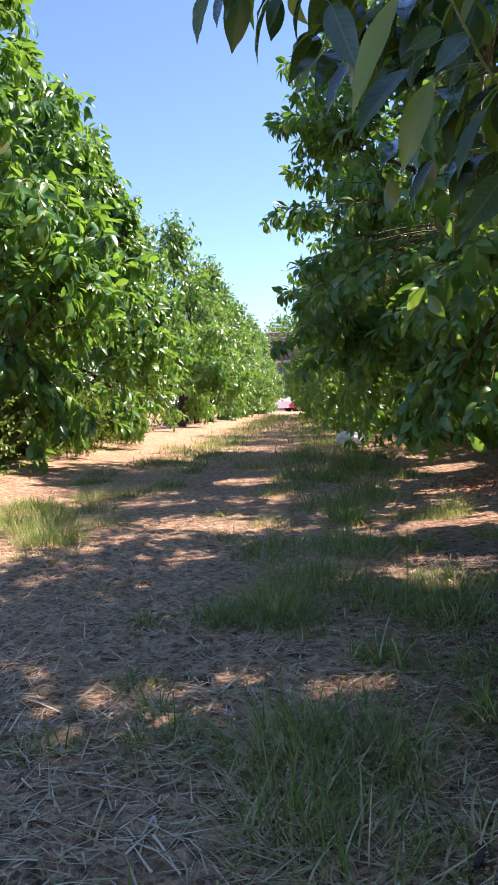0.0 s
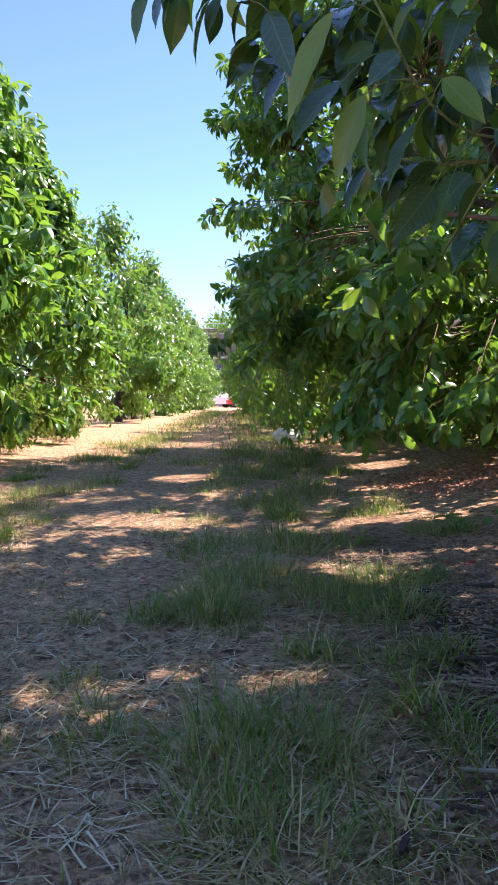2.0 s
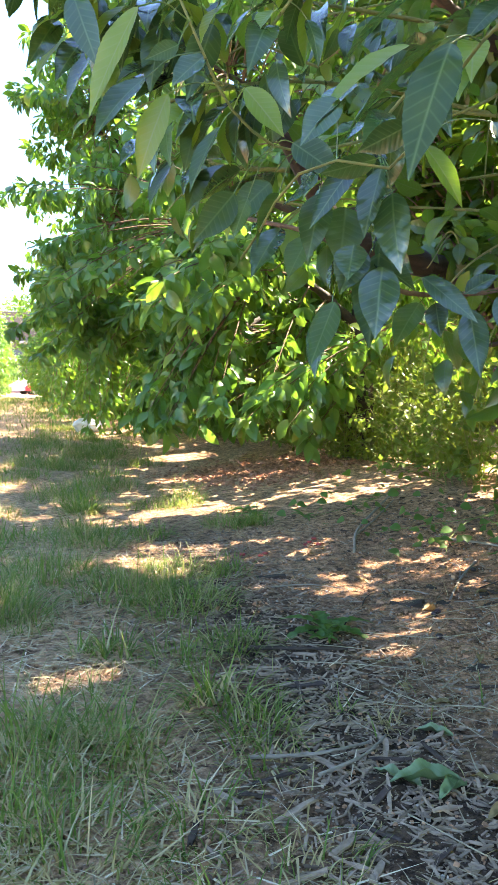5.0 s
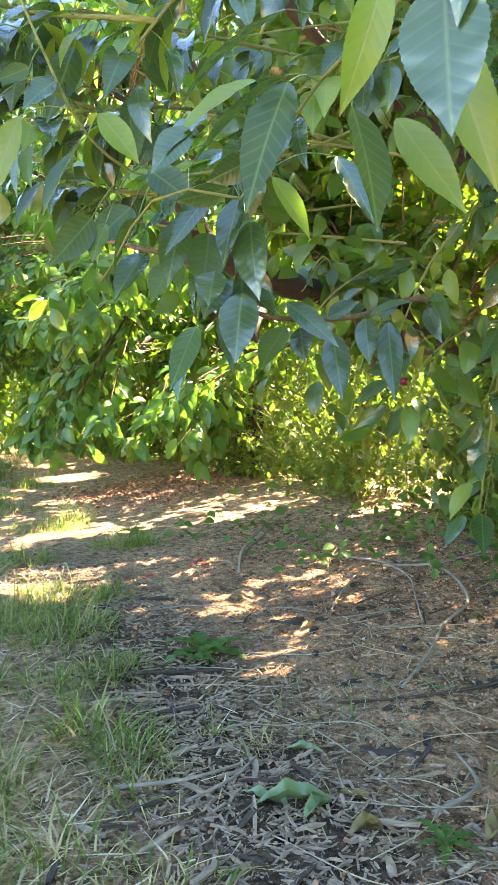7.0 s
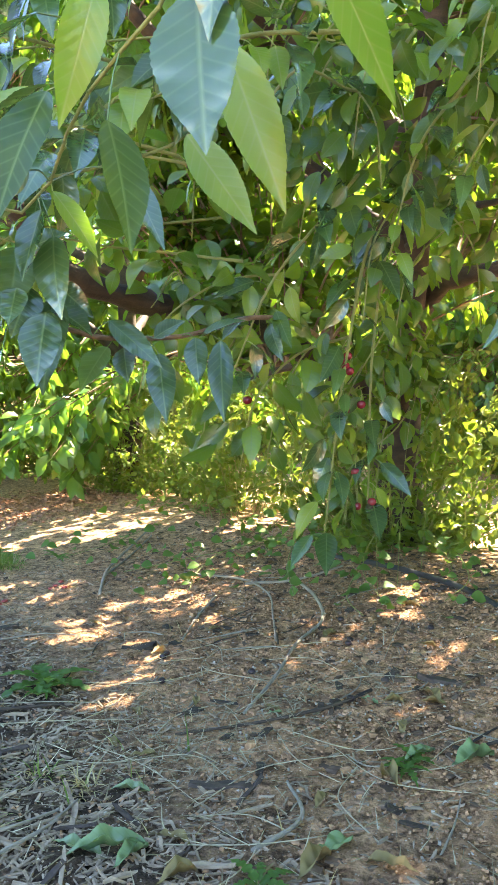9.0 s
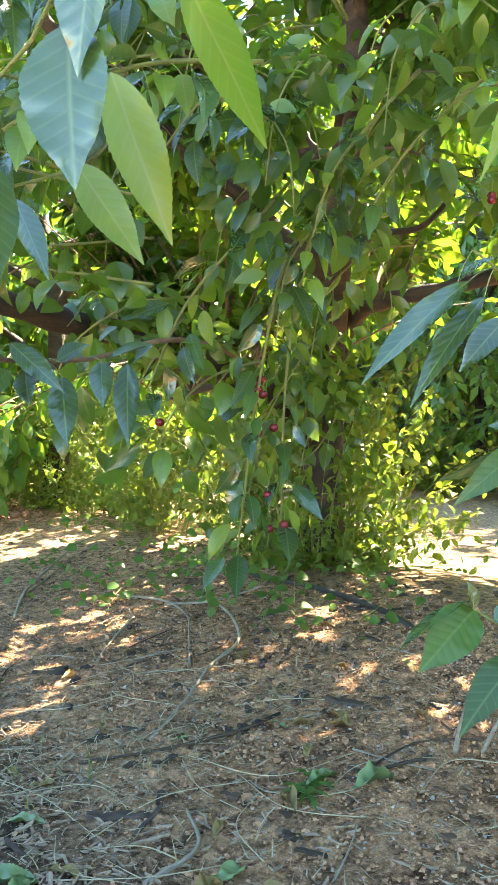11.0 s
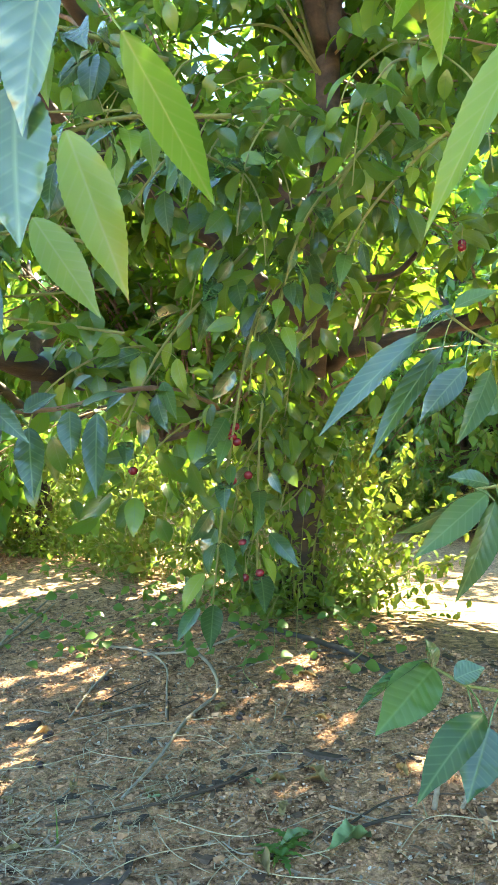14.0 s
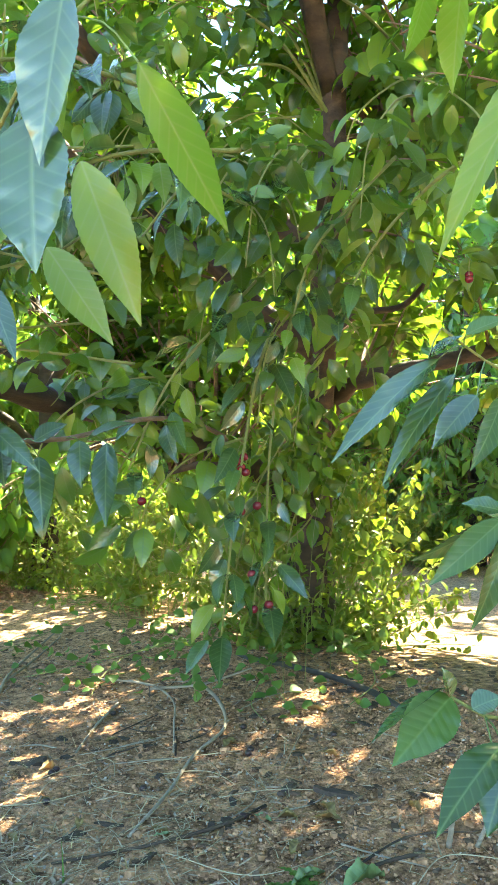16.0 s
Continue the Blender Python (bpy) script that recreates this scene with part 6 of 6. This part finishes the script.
# broad-leaved weed with a rosette of toothed leaves
def weed(x, y, seed, size, count):
    rng = np.random.default_rng(seed)
    root = new("broadleaf_weed")
    root.location = on_ground(x, y)
    tagged(root, "green weed with a rosette of lobed leaves", "weed", "weeds")
    for i in range(count):
        a = 2 * math.pi * i / count + rng.uniform(-0.3, 0.3)
        ln = size * rng.uniform(0.7, 1.15)
        up = rng.uniform(0.35, 1.1)
        one = lambda q: np.array([q], float)
        v, f, uv = leaf_arrays(28, one((0, 0, 0.005)), one((math.cos(a), math.sin(a), up)), one((-math.cos(a) * up, -math.sin(a) * up, 1)), one(ln), one(ln * 0.34), one(1.1))
        # lobes
        s = v[:, :2] @ np.array([math.cos(a), math.sin(a)])
        across = v[:, :2] - s[:, None] * np.array([math.cos(a), math.sin(a)])
        v[:, :2] -= across * (0.45 * (np.sin(s / ln * 34) > 0.2))[:, None]
        ob = new("leaf", raw_mesh("leaf", v, f, 3, MAT_VINE, uv))
        ob.parent = root


weed(1.32, 2.58, 90, 0.15, 9)
weed(1.28, 2.52, 91, 0.08, 5)
weed(1.62, 4.55, 92, 0.14, 7)
weed(1.85, 4.35, 93, 0.10, 7)


def creeper(name, line, count, size, seed, spread, label):
    """A trailing weed: thin stems over the ground with roundish leaves."""
    rng = np.random.default_rng(seed)
    pts = [on_ground(x, y, h) for x, y, h in line]
    root = tube_object(name, pts, 0.0028, 0.0016, MAT_SHOOT, 5, 30)
    tagged(root, label, "weed", "trailing weeds")
    c = smooth_curve(pts, 50)
    k = rng.integers(4, 50, count)
    pos = c[k] + rng.normal(0, spread, (count, 3)) * np.array([1, 1, 0.45]) + np.array([0, 0, 0.02])
    pos[:, 2] = np.maximum(pos[:, 2], ground_z(pos[:, 0], pos[:, 1]) + 0.012)
    a = rng.uniform(0, 2 * math.pi, count)
    ax = np.stack([np.cos(a), np.sin(a), rng.uniform(-0.3, 0.3, count)], -1)
    nor = unit(np.array([-0.3, -0.4, 0.8]) + rng.normal(0, 0.3, (count, 3)))
    ln = size * rng.uniform(0.6, 1.2, count)
    for i in range(count):
        s = slice(i, i + 1)
        v, f, uv = leaf_arrays(9, np.zeros((1, 3)), ax[s], nor[s], ln[s], ln[s] * 0.95, np.array([0.5]))
        ob = new("leaf", raw_mesh("leaf", v, f, 3, MAT_VINE, uv))
        ob.location = tuple(pos[i])
        ob.parent = root


creeper("trailing_weed", [(2.6, 3.4, 0.1), (2.35, 3.55, 0.06), (2.15, 3.4, 0.03), (2.02, 3.2, 0.02)], 34, 0.05, 101, 0.09, "trailing weed with round green leaves beside the trunk")
creeper("trailing_weed", [(2.9, 4.0, 0.25), (2.5, 4.3, 0.12), (2.1, 4.25, 0.05), (1.8, 4.2, 0.03)], 40, 0.055, 102, 0.10, "trailing weed with round green leaves beside the trunk")
creeper("trailing_weed", [(2.75, 3.0, 0.15), (2.5, 2.8, 0.06), (2.33, 2.62, 0.03), (2.3, 2.5, 0.02)], 26, 0.045, 103, 0.08, "trailing weed with round green leaves beside the trunk")
creeper("trailing_weed", [(2.5, 3.15, 0.2), (2.3, 2.95, 0.1), (2.2, 2.75, 0.05)], 26, 0.045, 104, 0.08, "trailing weed with round green leaves beside the trunk")
creeper("trailing_weed", [(2.95, 3.3, 0.12), (2.7, 3.0, 0.08), (2.5, 2.75, 0.05), (2.45, 2.6, 0.02)], 44, 0.045, 106, 0.10, "trailing weed with round green leaves beside the trunk")
creeper("trailing_weed", [(2.7, 3.6, 0.15), (2.45, 3.5, 0.08), (2.2, 3.6, 0.05), (1.95, 3.7, 0.02)], 44, 0.05, 107, 0.11, "trailing weed with round green leaves beside the trunk")
creeper("trailing_weed", [(2.95, 2.95, 0.1), (2.85, 2.7, 0.06), (2.72, 2.55, 0.03)], 30, 0.045, 108, 0.08, "trailing weed with round green leaves beside the trunk")
creeper("trailing_weed", [(2.8, 2.6, 0.1), (2.7, 2.45, 0.05), (2.55, 2.4, 0.03)], 14, 0.045, 105, 0.06, "trailing weed with round green leaves beside the trunk")

# dry tuft, small weeds, more fallen leaves and bark on the bare soil
tuft(1.24, 1.99, 0.035, 0.10, 60, 0.95, 80, 0.004)
tuft(1.20, 3.32, 0.10, 0.13, 120, 0.30, 81)
tuft(0.98, 2.05, 0.08, 0.13, 110, 0.35, 82)
tuft(1.45, 4.34, 0.14, 0.16, 200, 0.25, 83)
weed(1.80, 1.71, 94, 0.07, 7)
weed(1.36, 1.53, 95, 0.07, 6)
weed(1.84, 1.73, 96, 0.06, 6)
weed(1.64, 4.73, 97, 0.12, 8)
for i, (x, y, ln) in enumerate(((1.35, 2.15, 0.055), (1.46, 1.53, 0.10), (1.57, 1.47, 0.09), (1.38, 2.05, 0.07), (1.59, 1.70, 0.06), (2.07, 1.94, 0.09), (1.66, 2.64, 0.06), (1.73, 2.10, 0.05))):
    ground_leaf(x, y, fall_rng.uniform(0, 360), ln, MAT_DEAD_LEAF, "dry tan fallen leaf curled on the soil", fall_rng.uniform(0.8, 2.0), fall_rng.normal(0, 8), "dry fallen leaves")
twig_rng = np.random.default_rng(515)
for i in range(26):
    x, y, a, ln = twig_rng.uniform(1.35, 2.5), twig_rng.uniform(1.5, 3.3), twig_rng.uniform(0, 6.28), twig_rng.uniform(0.05, 0.16)
    dx, dy, b = math.cos(a) * ln, math.sin(a) * ln, twig_rng.normal(0, 0.25)
    stick([(x - dx, y - dy, 0.0), (x - b * dy, y + b * dx, 0.004), (x + dx, y + dy, 0.0)], twig_rng.uniform(0.0016, 0.0032), "thin dry twig lying on bare soil", MAT_STICK if i % 3 else MAT_BARK)
for i in range(30):
    x, y, a, ln = twig_rng.uniform(1.2, 2.3), twig_rng.uniform(1.45, 2.7), twig_rng.uniform(0, 6.28), twig_rng.uniform(0.08, 0.2)
    dx, dy, b = math.cos(a) * ln, math.sin(a) * ln, twig_rng.normal(0, 0.4)
    stick([(x - dx, y - dy, 0.001), (x - b * dy, y + b * dx, 0.008), (x + dx, y + dy, 0.001)], 0.0013, "long pale dry grass stalk on bare soil", MAT_STRAW_PALE, "dry grass stalks", "grass stalk", "dry_stalk")

# tall thin grass stalks beside the trunk
for x, y, h, d in ((2.62, 2.72, 0.85, 0.10), (2.50, 2.68, 0.55, -0.12), (2.80, 2.80, 0.70, 0.16)):
    st = tube_object("grass_stalk", [on_ground(x, y, -0.01), (x + d * 0.15, y - 0.01, 0.1 + h * 0.45), (x + d * 0.45, y - 0.03, 0.1 + h * 0.8), (x + d, y - 0.06, 0.1 + h)], 0.0012, 0.0007, MAT_SHOOT, 5, 16)
    tagged(st, "tall thin green grass stalk bending beside the trunk", "grass stalk", "tall grass stalks")

# cherries that hang among them
def cherry_pair(x, y, z, n, seed):
    rng = np.random.default_rng(seed)
    for i in range(n):
        c = fruit(x + rng.normal(0, 0.012), y + rng.normal(0, 0.012), z - 0.018 * i * rng.uniform(0.5, 1), 0.0125, MAT_CHERRY, "cherry", "", "", 0.92, seed * 10 + i)
        hang_under(c, near_tree)
        st = tube_object("cherry_stalk", [tuple(c.location + Vector((0, 0, 0.009))), tuple(c.location + Vector((0.004, 0.003, 0.03))), (x, y, z + 0.05)], 0.0011, 0.0011, MAT_SHOOT, 5, 8)
        hang_under(st, near_tree)


cherry_pair(2.03, 2.22, 0.89, 4, 1)
cherry_pair(2.05, 2.20, 0.76, 2, 2)
cherry_pair(2.07, 2.23, 0.50, 2, 3)
cherry_pair(2.06, 2.22, 0.58, 1, 4)
cherry_pair(1.79, 2.34, 0.77, 1, 5)
cherry_pair(1.66, 2.31, 0.74, 1, 6)
cherry_pair(2.62, 1.95, 1.42, 2, 7)
